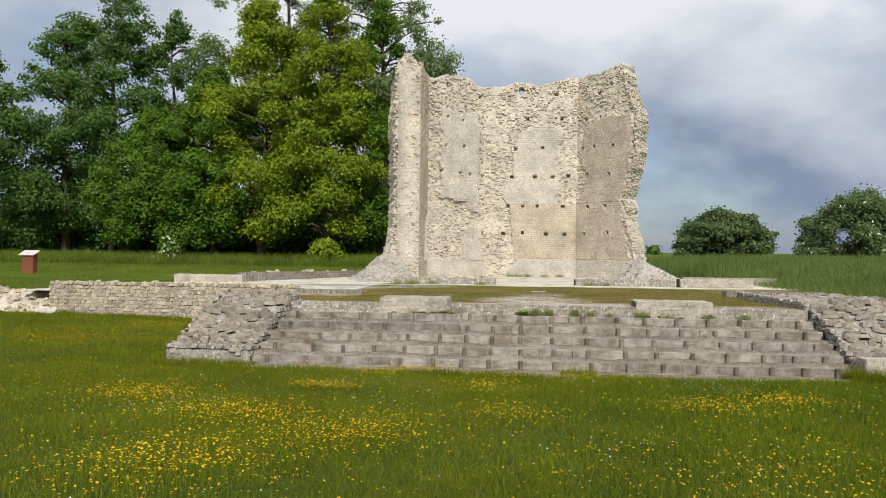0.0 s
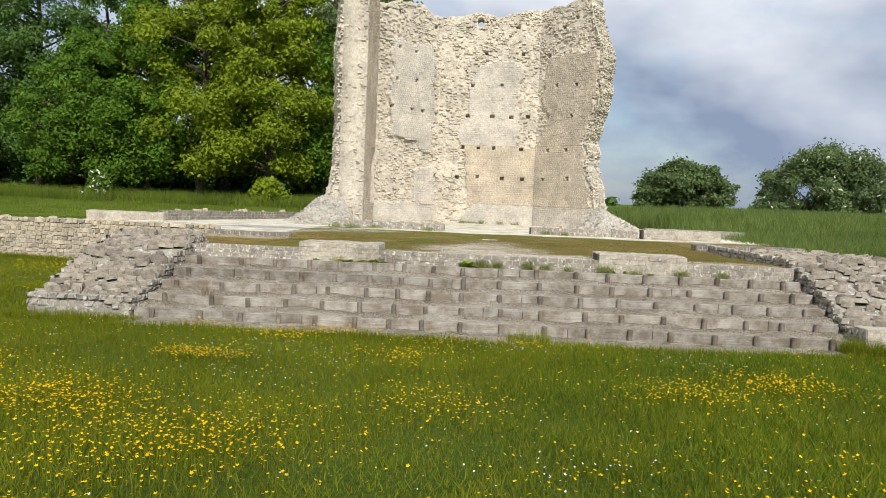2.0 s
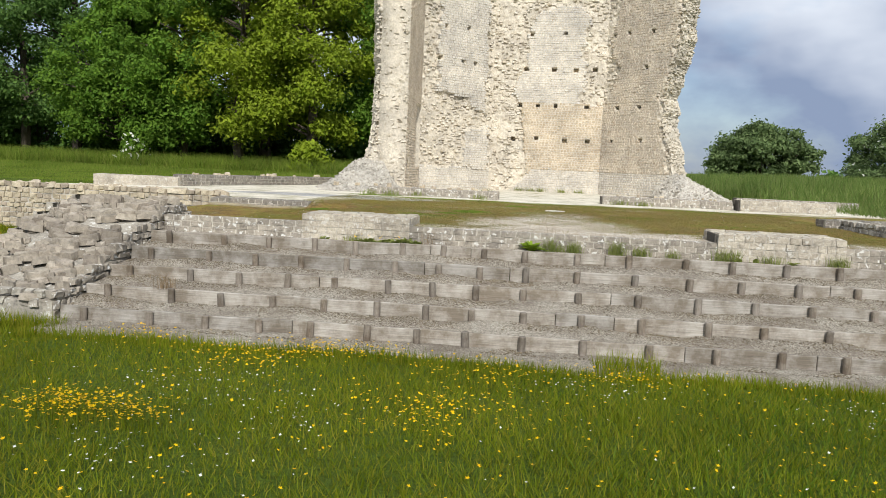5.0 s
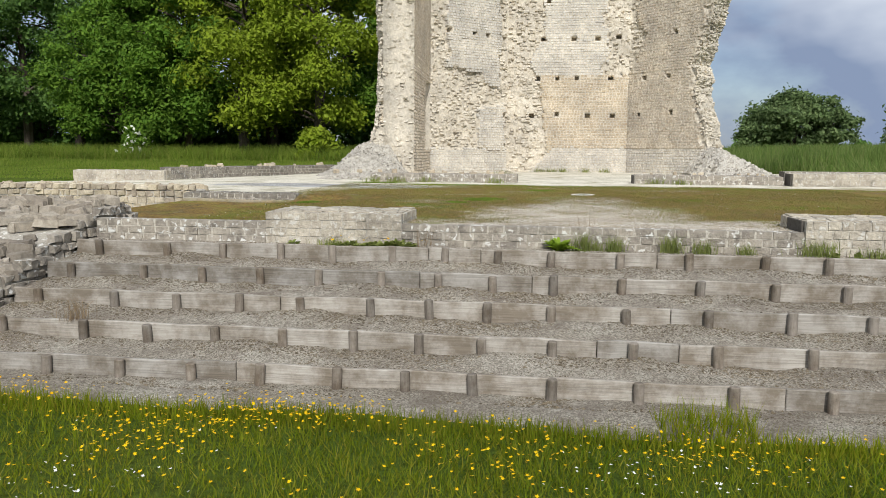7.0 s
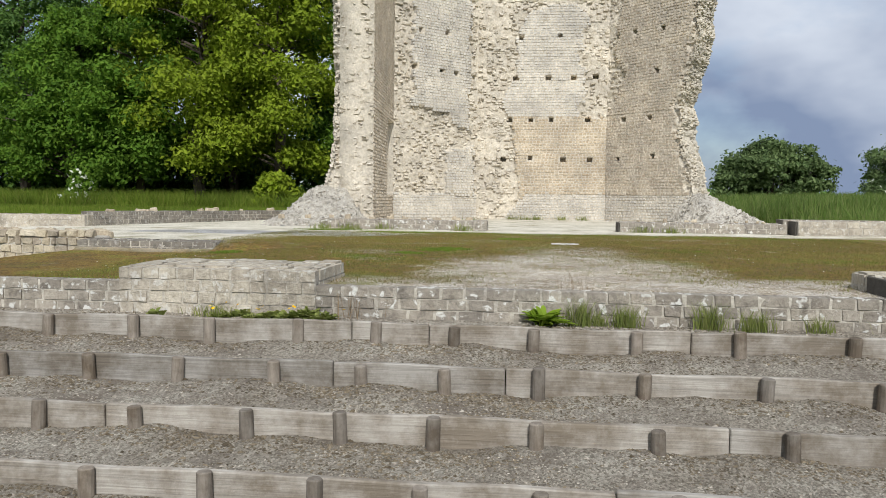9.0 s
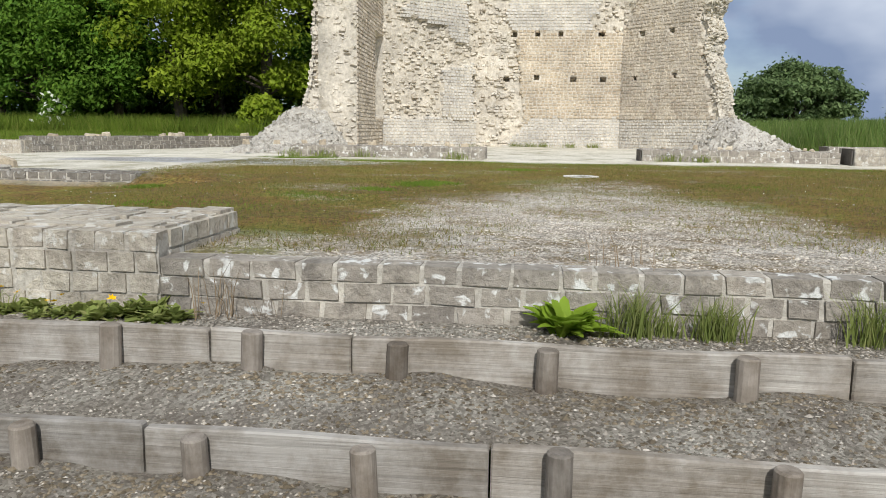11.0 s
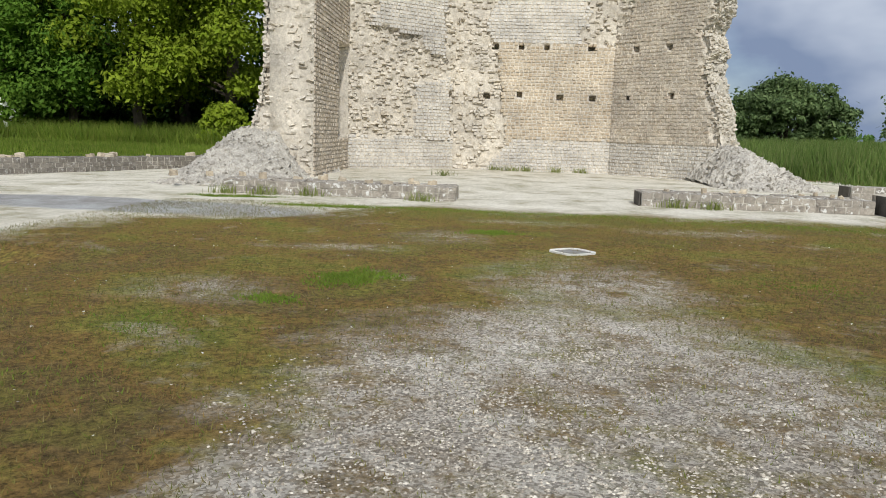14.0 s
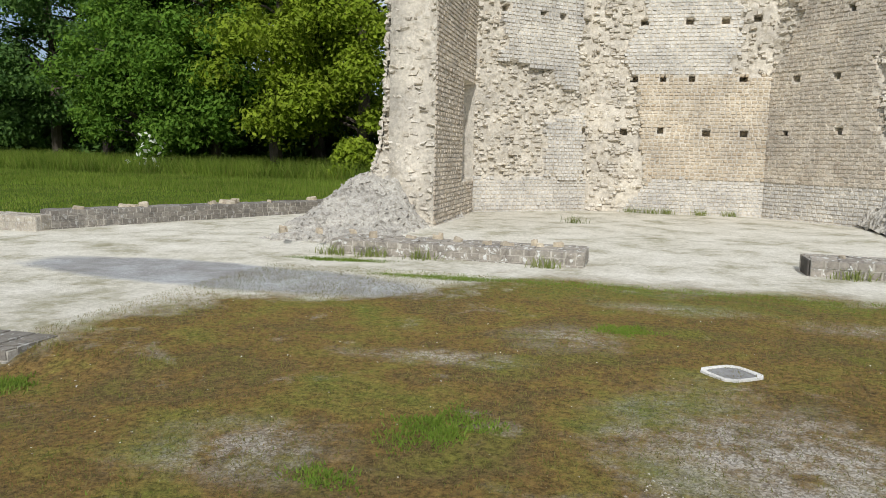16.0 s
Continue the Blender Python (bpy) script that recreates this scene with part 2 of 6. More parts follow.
# ---- ground materials ----
def ground_mat():
    m, n, l, b = nodes_of("meadow_ground")
    geo = n.new("ShaderNodeNewGeometry")
    pos = geo.outputs["Position"]
    a = noise_node(n, l, 0.35, 6, 0.65, pos)
    r = ramp_node(n, [(0.3, (0.075, 0.12, 0.014)), (0.5, (0.1, 0.15, 0.018)), (0.7, (0.135, 0.165, 0.028))])
    l.new(a.outputs["Fac"], r.inputs["Fac"])
    f = noise_node(n, l, 22, 6, 0.75, pos)
    rf = ramp_node(n, [(0.3, (0.45, 0.45, 0.4)), (0.7, (1.3, 1.3, 1.2))])
    l.new(f.outputs["Fac"], rf.inputs["Fac"])
    c = mix_node(n, l, 1.0, r.outputs["Color"], rf.outputs["Color"], "MULTIPLY")
    l.new(c, b.inputs["Base Color"])
    b.inputs["Roughness"].default_value = 1.0
    b.inputs["Specular IOR Level"].default_value = 0.1
    bp = n.new("ShaderNodeBump")
    bp.inputs["Strength"].default_value, bp.inputs["Distance"].default_value = 1.0, 0.08
    l.new(f.outputs["Fac"], bp.inputs["Height"])
    l.new(bp.outputs["Normal"], b.inputs["Normal"])
    return m


def ellipse_mask(n, l, pos, cx, cy, rx, ry, wobble, edge=0.25, turn=0.0):
    """1 inside an ellipse on the ground whose rim is ragged by noise."""
    sub = n.new("ShaderNodeVectorMath")
    sub.operation = "SUBTRACT"
    l.new(pos, sub.inputs[0])
    sub.inputs[1].default_value = (cx, cy, 0)
    mul = n.new("ShaderNodeVectorMath")
    mul.operation = "MULTIPLY"
    rot = n.new("ShaderNodeVectorRotate")
    rot.rotation_type = "Z_AXIS"
    rot.inputs["Angle"].default_value = radians(turn)
    l.new(sub.outputs[0], rot.inputs["Vector"])
    l.new(rot.outputs[0], mul.inputs[0])
    mul.inputs[1].default_value = (1 / rx, 1 / ry, 0)
    ln = n.new("ShaderNodeVectorMath")
    ln.operation = "LENGTH"
    l.new(mul.outputs[0], ln.inputs[0])
    nz = noise_node(n, l, 1.6, 8, 0.72, pos)
    ad = n.new("ShaderNodeMath")
    ad.operation = "MULTIPLY_ADD"
    l.new(nz.outputs["Fac"], ad.inputs[0])
    ad.inputs[1].default_value = wobble
    l.new(ln.outputs["Value"], ad.inputs[2])
    mr = n.new("ShaderNodeMapRange")
    l.new(ad.outputs[0], mr.inputs["Value"])
    mr.inputs["From Min"].default_value = 1 + wobble * 0.5 + edge
    mr.inputs["From Max"].default_value = 1 + wobble * 0.5 - edge
    return mr.outputs["Result"]


def gravel_colour(n, l, pos, lo, hi, scale=34):
    """Pebbly speckle out of cell colours."""
    v = n.new("ShaderNodeTexVoronoi")
    v.inputs["Scale"].default_value = scale
    l.new(pos, v.inputs["Vector"])
    bw = n.new("ShaderNodeRGBToBW")
    l.new(v.outputs["Color"], bw.inputs["Color"])
    r = ramp_node(n, [(0.25, lo), (0.75, hi)])
    l.new(bw.outputs["Val"], r.inputs["Fac"])
    nz = noise_node(n, l, 1.3, 6, 0.7, pos)
    rn = ramp_node(n, [(0.32, (0.62, 0.58, 0.54)), (0.66, (1.08, 1.08, 1.08))])
    l.new(nz.outputs["Fac"], rn.inputs["Fac"])
    return mix_node(n, l, 1.0, r.outputs["Color"], rn.outputs["Color"], "MULTIPLY"), v.outputs["Distance"]


def terrace_mat():
    m, n, l, b = nodes_of("terrace_ground")
    geo = n.new("ShaderNodeNewGeometry")
    pos = geo.outputs["Position"]
    grav, dist = gravel_colour(n, l, pos, (0.3, 0.27, 0.225), (0.74, 0.69, 0.6), 85)
    # moss: olive and russet, in drifts
    a = noise_node(n, l, 0.9, 7, 0.7, pos)
    r = ramp_node(n, [(0.32, (0.145, 0.165, 0.03)), (0.42, (0.2, 0.17, 0.042)), (0.5, (0.2, 0.128, 0.042)), (0.56, (0.15, 0.105, 0.042)), (0.68, (0.172, 0.162, 0.034))])
    l.new(a.outputs["Fac"], r.inputs["Fac"])
    f = noise_node(n, l, 24, 10, 0.88, pos)
    rf = ramp_node(n, [(0.4, (0.3, 0.3, 0.28)), (0.61, (1.65, 1.62, 1.5))])
    l.new(f.outputs["Fac"], rf.inputs["Fac"])
    moss = mix_node(n, l, 1.0, r.outputs["Color"], rf.outputs["Color"], "MULTIPLY")
    # bare patches through the moss
    p = noise_node(n, l, 1.15, 8, 0.72, pos, 0.3)
    rp = ramp_node(n, [(0.59, (0, 0, 0)), (0.7, (0.55, 0.55, 0.55))])
    l.new(p.outputs["Fac"], rp.inputs["Fac"])
    c = mix_node(n, l, rp.outputs["Color"], moss, grav)
    scuff_n = noise_node(n, l, 7.0, 9, 0.8, pos)
    scuff = ramp_node(n, [(0.42, (0.05, 0.05, 0.05)), (0.6, (0.85, 0.85, 0.85))])
    l.new(scuff_n.outputs["Fac"], scuff.inputs["Fac"])
    for e in ((-1.48, 19.5, 0.4, 0.3), (-0.2, 22.4, 0.35, 0.35), (0.75, 24.0, 0.5, 0.2), (-1.0, 21.5, 0.5, 0.15), (0.9, 20.3, 0.5, 0.7), (1.45, 20.2, 0.3, 0.5), (2.6, 23.6, 0.6, 0.25)):
        c = mix_node(n, l, mix_node(n, l, 1.0, ellipse_mask(n, l, pos, *e, 2.6, 0.8), scuff.outputs["Color"], "MULTIPLY"), c, grav)
    # trodden gravel where people come up the steps
    tread = mix_node(n, l, 1.0, ellipse_mask(n, l, pos, 2.5, 15.4, 3.4, 1.3, 1.0, 0.2), ellipse_mask(n, l, pos, 0.85, 17.1, 1.3, 2.6, 1.1, 0.2), "LIGHTEN")
    specks = noise_node(n, l, 3.4, 8, 0.75, pos)
    rs = ramp_node(n, [(0.46, (1, 1, 1)), (0.6, (0.25, 0.25, 0.25))])
    l.new(specks.outputs["Fac"], rs.inputs["Fac"])
    tm = mix_node(n, l, 1.0, tread, rs.outputs["Color"], "MULTIPLY")
    c = mix_node(n, l, tm, c, grav)
    # greener rim towards the ruin
    rim = mix_node(n, l, 1.0, ellipse_mask(n, l, pos, 1.0, 24.7, 8.0, 0.6, 2.6, 0.5), scuff.outputs["Color"], "MULTIPLY")
    green = mix_node(n, l, 1.0, (0.13, 0.16, 0.03), rf.outputs["Color"], "MULTIPLY")
    c = mix_node(n, l, rim, c, green)
    # pale chalk floor round the ruin and the track from the side
    chalk_n = noise_node(n, l, 1.1, 9, 0.75, pos)
    rc = ramp_node(n, [(0.33, (0.32, 0.3, 0.19)), (0.42, (0.48, 0.445, 0.34)), (0.5, (0.65, 0.61, 0.51)), (0.64, (0.76, 0.72, 0.625))])
    l.new(chalk_n.outputs["Fac"], rc.inputs["Fac"])
    grit_n = noise_node(n, l, 19, 9, 0.82, pos)
    grit = ramp_node(n, [(0.36, (0.76, 0.74, 0.7)), (0.6, (1.06, 1.06, 1.05))])
    l.new(grit_n.outputs["Fac"], grit.inputs["Fac"])
    chalk = mix_node(n, l, 1.0, rc.outputs["Color"], grit.outputs["Color"], "MULTIPLY")
    split_xyz = n.new("ShaderNodeSeparateXYZ")
    l.new(pos, split_xyz.inputs[0])
    gate = n.new("ShaderNodeMapRange")           # the chalk stops at the low wall
    l.new(split_xyz.outputs["Y"], gate.inputs["Value"])
    gate.inputs["From Min"].default_value, gate.inputs["From Max"].default_value = 20.35, 20.75
    for e in ((3.0, 31.5, 16.0, 6.2, 0.3), (-10.0, 22.6, 6.1, 6.2, 0.4), (-6.0, 25.2, 4.7, 2.6, 0.5)):
        c = mix_node(n, l, mix_node(n, l, 1.0, ellipse_mask(n, l, pos, *e, 0.07), gate.outputs["Result"], "MULTIPLY"), c, chalk)
    g2, _d2 = gravel_colour(n, l, pos, (0.3, 0.3, 0.295), (0.5, 0.5, 0.485), 90)
    c = mix_node(n, l, ellipse_mask(n, l, pos, -4.5, 24.1, 2.7, 0.8, 0.6, 0.1, 4), c, g2)
    l.new(c, b.inputs["Base Color"])
    b.inputs["Roughness"].default_value = 0.97
    b.inputs["Specular IOR Level"].default_value = 0.15
    bp = n.new("ShaderNodeBump")
    bp.inputs["Strength"].default_value, bp.inputs["Distance"].default_value = 0.8, 0.03
    l.new(f.outputs["Fac"], bp.inputs["Height"])
    l.new(bp.outputs["Normal"], b.inputs["Normal"])
    return m


def tread_mat():
    m, n, l, b = nodes_of("gravel_tread")
    geo = n.new("ShaderNodeNewGeometry")
    pos = geo.outputs["Position"]
    grav, dist = gravel_colour(n, l, pos, (0.25, 0.225, 0.18), (0.54, 0.5, 0.42), 90)
    p = noise_node(n, l, 2.2, 10, 0.8, pos)
    rp = ramp_node(n, [(0.46, (0, 0, 0)), (0.62, (0.85, 0.85, 0.85))])
    l.new(p.outputs["Fac"], rp.inputs["Fac"])
    c = mix_node(n, l, rp.outputs["Color"], grav, (0.19, 0.158, 0.125))
    l.new(c, b.inputs["Base Color"])
    b.inputs["Roughness"].default_value = 0.97
    b.inputs["Specular IOR Level"].default_value = 0.15
    f = noise_node(n, l, 45, 6, 0.8, pos)
    bp = n.new("ShaderNodeBump")
    bp.inputs["Strength"].default_value, bp.inputs["Distance"].default_value = 1.0, 0.03
    l.new(f.outputs["Fac"], bp.inputs["Height"])
    l.new(bp.outputs["Normal"], b.inputs["Normal"])
    return m


GROUND, TERRACE, TREAD = ground_mat(), terrace_mat(), tread_mat()


# ---- mesh helpers ----
def link_mesh(name, me, mats, parent=None, label="", smooth=False):
    for mt in (mats if isinstance(mats, (list, tuple)) else [mats]):
        me.materials.append(mt)
    ob = new(name, me)
    if parent is not None:
        ob.parent = parent
    if label:
        tagged(ob, label)
    if smooth:
        me.polygons.foreach_set("use_smooth", [True] * len(me.polygons))
    return ob


def mesh_np(name, verts, faces):
    """A mesh from arrays: verts (n, 3), faces (m, k)."""
    verts, faces = np.asarray(verts, np.float32), np.asarray(faces, np.int32)
    me = bpy.data.meshes.new(name)
    k = faces.shape[1]
    me.vertices.add(len(verts))
    me.vertices.foreach_set("co", verts.ravel())
    me.loops.add(faces.size)
    me.loops.foreach_set("vertex_index", faces.ravel())
    me.polygons.add(len(faces))
    me.polygons.foreach_set("loop_start", np.arange(0, faces.size, k, dtype=np.int32))
    me.update(calc_edges=True)
    me.shade_flat()
    return me


def part(name, bm, material, parent, label="", smooth=False):
    me = bpy.data.meshes.new(name)
    bm.to_mesh(me)
    bm.free()
    return link_mesh(name, me, material, parent, label, smooth)


def empty(name, x=0, y=0, z=0, label="", category="", group="", kind=""):
    ob = new(name)
    ob.location = (x, y, z)
    ob.empty_display_size = 0.2
    return tagged(ob, label, category, group, kind)


def smooth01(a, b, v):
    t = np.clip((v - a) / (b - a), 0, 1)
    return t * t * (3 - 2 * t)


def wave(x, y, seed=0.0):
    """Cheap smooth undulation between about -1 and 1."""
    return (np.sin(x * 0.9 + seed) * np.cos(y * 0.7 - seed * 1.7) + 0.6 * np.sin(x * 2.1 - y * 1.3 + seed * 2.3)
            + 0.4 * np.cos(x * 3.7 + y * 2.9 + seed)) / 2.0


def ground_z(x, y):
    x, y = np.asarray(x, float), np.asarray(y, float)
    z = 0.04 + 0.036 * np.clip(12.8 - y, 0, 40)
    z = z - 0.036 * np.clip(12.8 - y - 14, 0, 40) * smooth01(-2, -30, y)
    z = z + 0.03 * np.clip(-6.5 - x, 0, 14)
    back = 1.0 + 0.012 * np.clip(y - 30, 0, 60)
    s = smooth01(15.0, 22.0, y) * np.where(x < 0, np.maximum(smooth01(-13.0, -14.4, x) * smooth01(20.9, 22.2, y), smooth01(26.5, 27.6, y)), 1) * np.where(x > 0, smooth01(7.0, 10.0, x), 1)
    s = np.maximum(s, smooth01(35.5, 39.0, y) * np.ones_like(x))
    z = z * (1 - s) + back * s
    z = z + 0.6 * smooth01(7.5, 16, x) * smooth01(16, 34, y) * smooth01(120, 60, y)
    z = z + 0.035 * wave(x, y) + 0.012 * wave(x * 3.1, y * 3.3, 1.3)
    far = np.hypot(x, y)
    z = z + 5.5 * smooth01(250, 900, far) * (1 + 0.3 * wave(x / 160, y / 160, 2.0))
    inside = (x > np.where(y > 27.6, np.minimum(-9.2 + 0.54 * (y - 27.6), -5.6), -13.0)) & (x < 7.6) & (y > 15.3) & (y < 36.5)
    return np.where(inside, np.minimum(z, 0.3), z)


def terrace_z(x, y):
    z = 1.049 + 0.0035 * np.clip(y - 16, 0, 14) - 0.02 * np.clip(-6 - x, 0, 8)
    z = z + 0.038 * smooth01(18.0, 15.8, y) - 0.13 * smooth01(-1.8, -4.2, x) * smooth01(20.75, 20.5, y)
    z = np.where(y < 15.415, 1.0, z)
    return z + 0.012 * wave(x * 1.3, y * 1.3, 0.7) * smooth01(15.6, 16.4, y) + 0.005 * wave(x * 5, y * 5, 2.2)


def grid_mesh(name, xs, ys, zf):
    X, Y = np.meshgrid(xs, ys)
    V = np.stack([X, Y, zf(X, Y)], -1).reshape(-1, 3)
    nx, ny = len(xs), len(ys)
    i = (np.arange(ny - 1)[:, None] * nx + np.arange(nx - 1)[None]).ravel()
    return mesh_np(name, V, np.stack([i, i + 1, i + nx + 1, i + nx], 1))


# ---- ground ----
far_out = np.array([60, 75, 95, 125, 170, 240, 340, 480, 700, 1000, 1500, 2200, 3200], float)
xs = np.concatenate([-far_out[::-1], np.arange(-48, 48.1, 0.5), far_out])
ys = np.concatenate([-far_out[::-1], np.arange(-20, 70.1, 0.5), far_out[1:] + 10])
ground = link_mesh("ground", grid_mesh("ground", xs, ys, ground_z), GROUND, smooth=True)
tagged(ground, "sloping green meadow with buttercups running down to the steps", "ground", kind="structure")
terrace_mesh = grid_mesh("floor_terrace", np.arange(-16.4, 10.3, 0.2), np.concatenate([[15.41, 15.425], np.arange(15.45, 38.7, 0.2)]), terrace_z)
bm = bmesh.new()
bm.from_mesh(terrace_mesh)
gone = [f for f in bm.faces if (lambda c: (c.y < 20.85 and (c.x < -6.0 or c.x > 6.4 or (c.x < -4.5 and c.y < 16.4))) or (c.y > 27.5 and c.x < -10.3 + 0.54 * (c.y - 27.6)) or c.x < -14.3)(f.calc_center_median())]
bmesh.ops.delete(bm, geom=gone, context="FACES")
bm.to_mesh(terrace_mesh)
bm.free()
terrace = link_mesh("floor_terrace", terrace_mesh, TERRACE, smooth=True)
tagged(terrace, "raised terrace of mossy gravel with bare chalk patches", "terrace", kind="structure")


# ---- masonry ----
class Stones:
    """Collects tapered blocks: box whose front face is a little smaller and uneven."""
    def __init__(self, seed):
        self.v, self.f, self.rng = [], [], np.random.default_rng(seed)

    def add(self, o, u, n, w, h, depth, out, inset=0.010, jit=0.006, up=(0, 0, 1)):
        """o: centre on the wall's plane; u along, n outward; out: how far the face stands proud."""
        r = self.rng
        o, u, n, up = (np.asarray(a, float) for a in (o, u, n, up))
        b = len(self.v) * 8
        q = np.array([[-1, -1], [1, -1], [1, 1], [-1, 1]], float)
        hw, hh = w / 2, h / 2
        back = o + q[:, :1] * hw * u + q[:, 1:] * hh * up - n * depth
        fr = o + q[:, :1] * (hw - inset) * u + q[:, 1:] * (hh - inset) * up + n * out
        fr = fr + r.normal(0, jit, (4, 1)) * u + r.normal(0, jit, (4, 1)) * up + r.normal(0, jit, (4, 1)) * n
        self.v.append(np.vstack([back, fr]))
        self.f.append(np.array([[4, 5, 6, 7], [0, 1, 5, 4], [1, 2, 6, 5], [2, 3, 7, 6], [3, 0, 4, 7]]) + b)

    def split(self, name, test, mat, thing, most=300):
        """Takes out the blocks whose centre passes the test, each as a piece of its own under thing."""
        rest, n = [], 0
        for v in self.v:
            c = v[4:].mean(0)
            if n < most and test(c):
                n += 1
                me = mesh_np(name, v - c, np.array([[4, 5, 6, 7], [0, 1, 5, 4], [1, 2, 6, 5], [2, 3, 7, 6], [3, 0, 4, 7]]))
                ob = link_mesh(name, me, mat, thing)
                ob.location = Vector(c) - thing.location
            else:
                rest.append(v)
        self.v = rest
        self.f = [np.array([[4, 5, 6, 7], [0, 1, 5, 4], [1, 2, 6, 5], [2, 3, 7, 6], [3, 0, 4, 7]]) + 8 * k for k in range(len(rest))]

    def mesh(self, name):
        return mesh_np(name, np.vstack(self.v), np.vstack(self.f))


def courses(st, p0, u, n, width, z0, z1, keep, hc=0.115, wc=(0.13, 0.2), out=0.012, jit=0.006, spread=0.008, gap=0.012, inset=0.010):
    """Lays courses of blocks over a wall face. keep(s, z) says whether a block stands there."""
    p0, u = np.asarray(p0, float), np.asarray(u, float)
    z, row = z0, 0
    while z < z1:
        h = hc * st.rng.uniform(0.9, 1.1)
        s = -st.rng.uniform(0, wc[1])
        while s < width:
            w = st.rng.uniform(*wc)
            a, e = max(s, 0), min(s + w, width)
            mid = (a + e) / 2
            if e - a > 0.04 and keep(mid, z + h / 2):
                o = np.array([p0[0] + u[0] * mid, p0[1] + u[1] * mid, z + h / 2])
                st.add(o, (u[0], u[1], 0), n, e - a - gap, h - gap, 0.05, out + st.rng.normal(0, spread), inset=inset, jit=jit)
            s += w
        z += h
        row += 1

# ---- the ruin ----
A, B, C, D, E_ = (-3.9, 34.8), (-1.35, 37.2), (3.1, 37.2), (6.0, 34.3), (-3.72, 30.7)
BASE = 1.06


def unit(p, q):
    d = math.hypot(q[0] - p[0], q[1] - p[1])
    return ((q[0] - p[0]) / d, (q[1] - p[1]) / d), d


def jag(s, k, seed):
    return k * (math.sin(s * 3.1 + seed) + 0.7 * math.sin(s * 7.3 + seed * 2.1) + 0.5 * math.sin(s * 17.0 + seed * 3.7)) / 2.2


def steps_of(v, knots):
    """Straight lines between knots (place, value)."""
    return float(np.interp(v, [k[0] for k in knots], [k[1] for k in knots]))


def top_left(s):
    if 1.11 < s < 1.25:
        return 10.02
    return steps_of(s, ((0, 10.38), (0.5, 10.42), (0.9, 10.62), (1.6, 10.72), (2.6, 10.66), (3.0, 10.45), (3.5, 10.38))) + jag(s, 0.06, 1.0)


def top_back(s):
    if 1.57 < s < 1.91:
        return 10.02
    return steps_of(s, ((0, 10.4), (0.6, 10.44), (1.2, 10.56), (1.5, 10.62), (2.0, 10.6), (2.5, 10.45), (3.3, 10.68), (4.4, 10.84))) + jag(s, 0.06, 2.0)


def top_right(s):
    return steps_of(s, ((0, 10.84), (1.0, 10.86), (1.3, 10.78), (1.9, 10.95), (2.5, 11.12), (2.9, 10.9))) + jag(s, 0.06, 4.0)


def top_side(s):
    return steps_of(s, ((0, 10.35), (2, 10.2), (3.3, 10.25), (4.1, 9.8))) + jag(s, 0.07, 5.0)


def right_edge(z):
    """Ragged end of the broken wall on the right panel, along the panel."""
    return steps_of(z, ((0.9, 3.7), (1.8, 3.4), (2.9, 3.2), (3.8, 2.88), (4.4, 2.92), (4.8, 2.72), (5.4, 3.0), (6.1, 3.2), (7.0, 3.4), (8.4, 3.46), (8.9, 3.3), (9.7, 2.98), (10.7, 2.66))) + 0.06 + jag(z, 0.07, 6.0)


def relief(s, z, seed):
    """How far rubble lies back from the wall's face: rounded stones between crevices, on a wavy ground."""
    dist, pts = noise.voronoi((s * 6.2, z * 9.5, seed))
    body = min(1.0, (dist[1] - dist[0]) * 2.6)
    own = noise.cell(pts[0] * 3.7)
    return 0.055 - body * (0.03 + 0.03 * own) + 0.045 * noise.noise((s * 1.1, z * 1.1, seed + 5)) + 0.02 * noise.noise((s * 4.5, z * 4.5, seed + 9))


END_SLANT = 0.2     # the broken end leans back across the wall's thickness


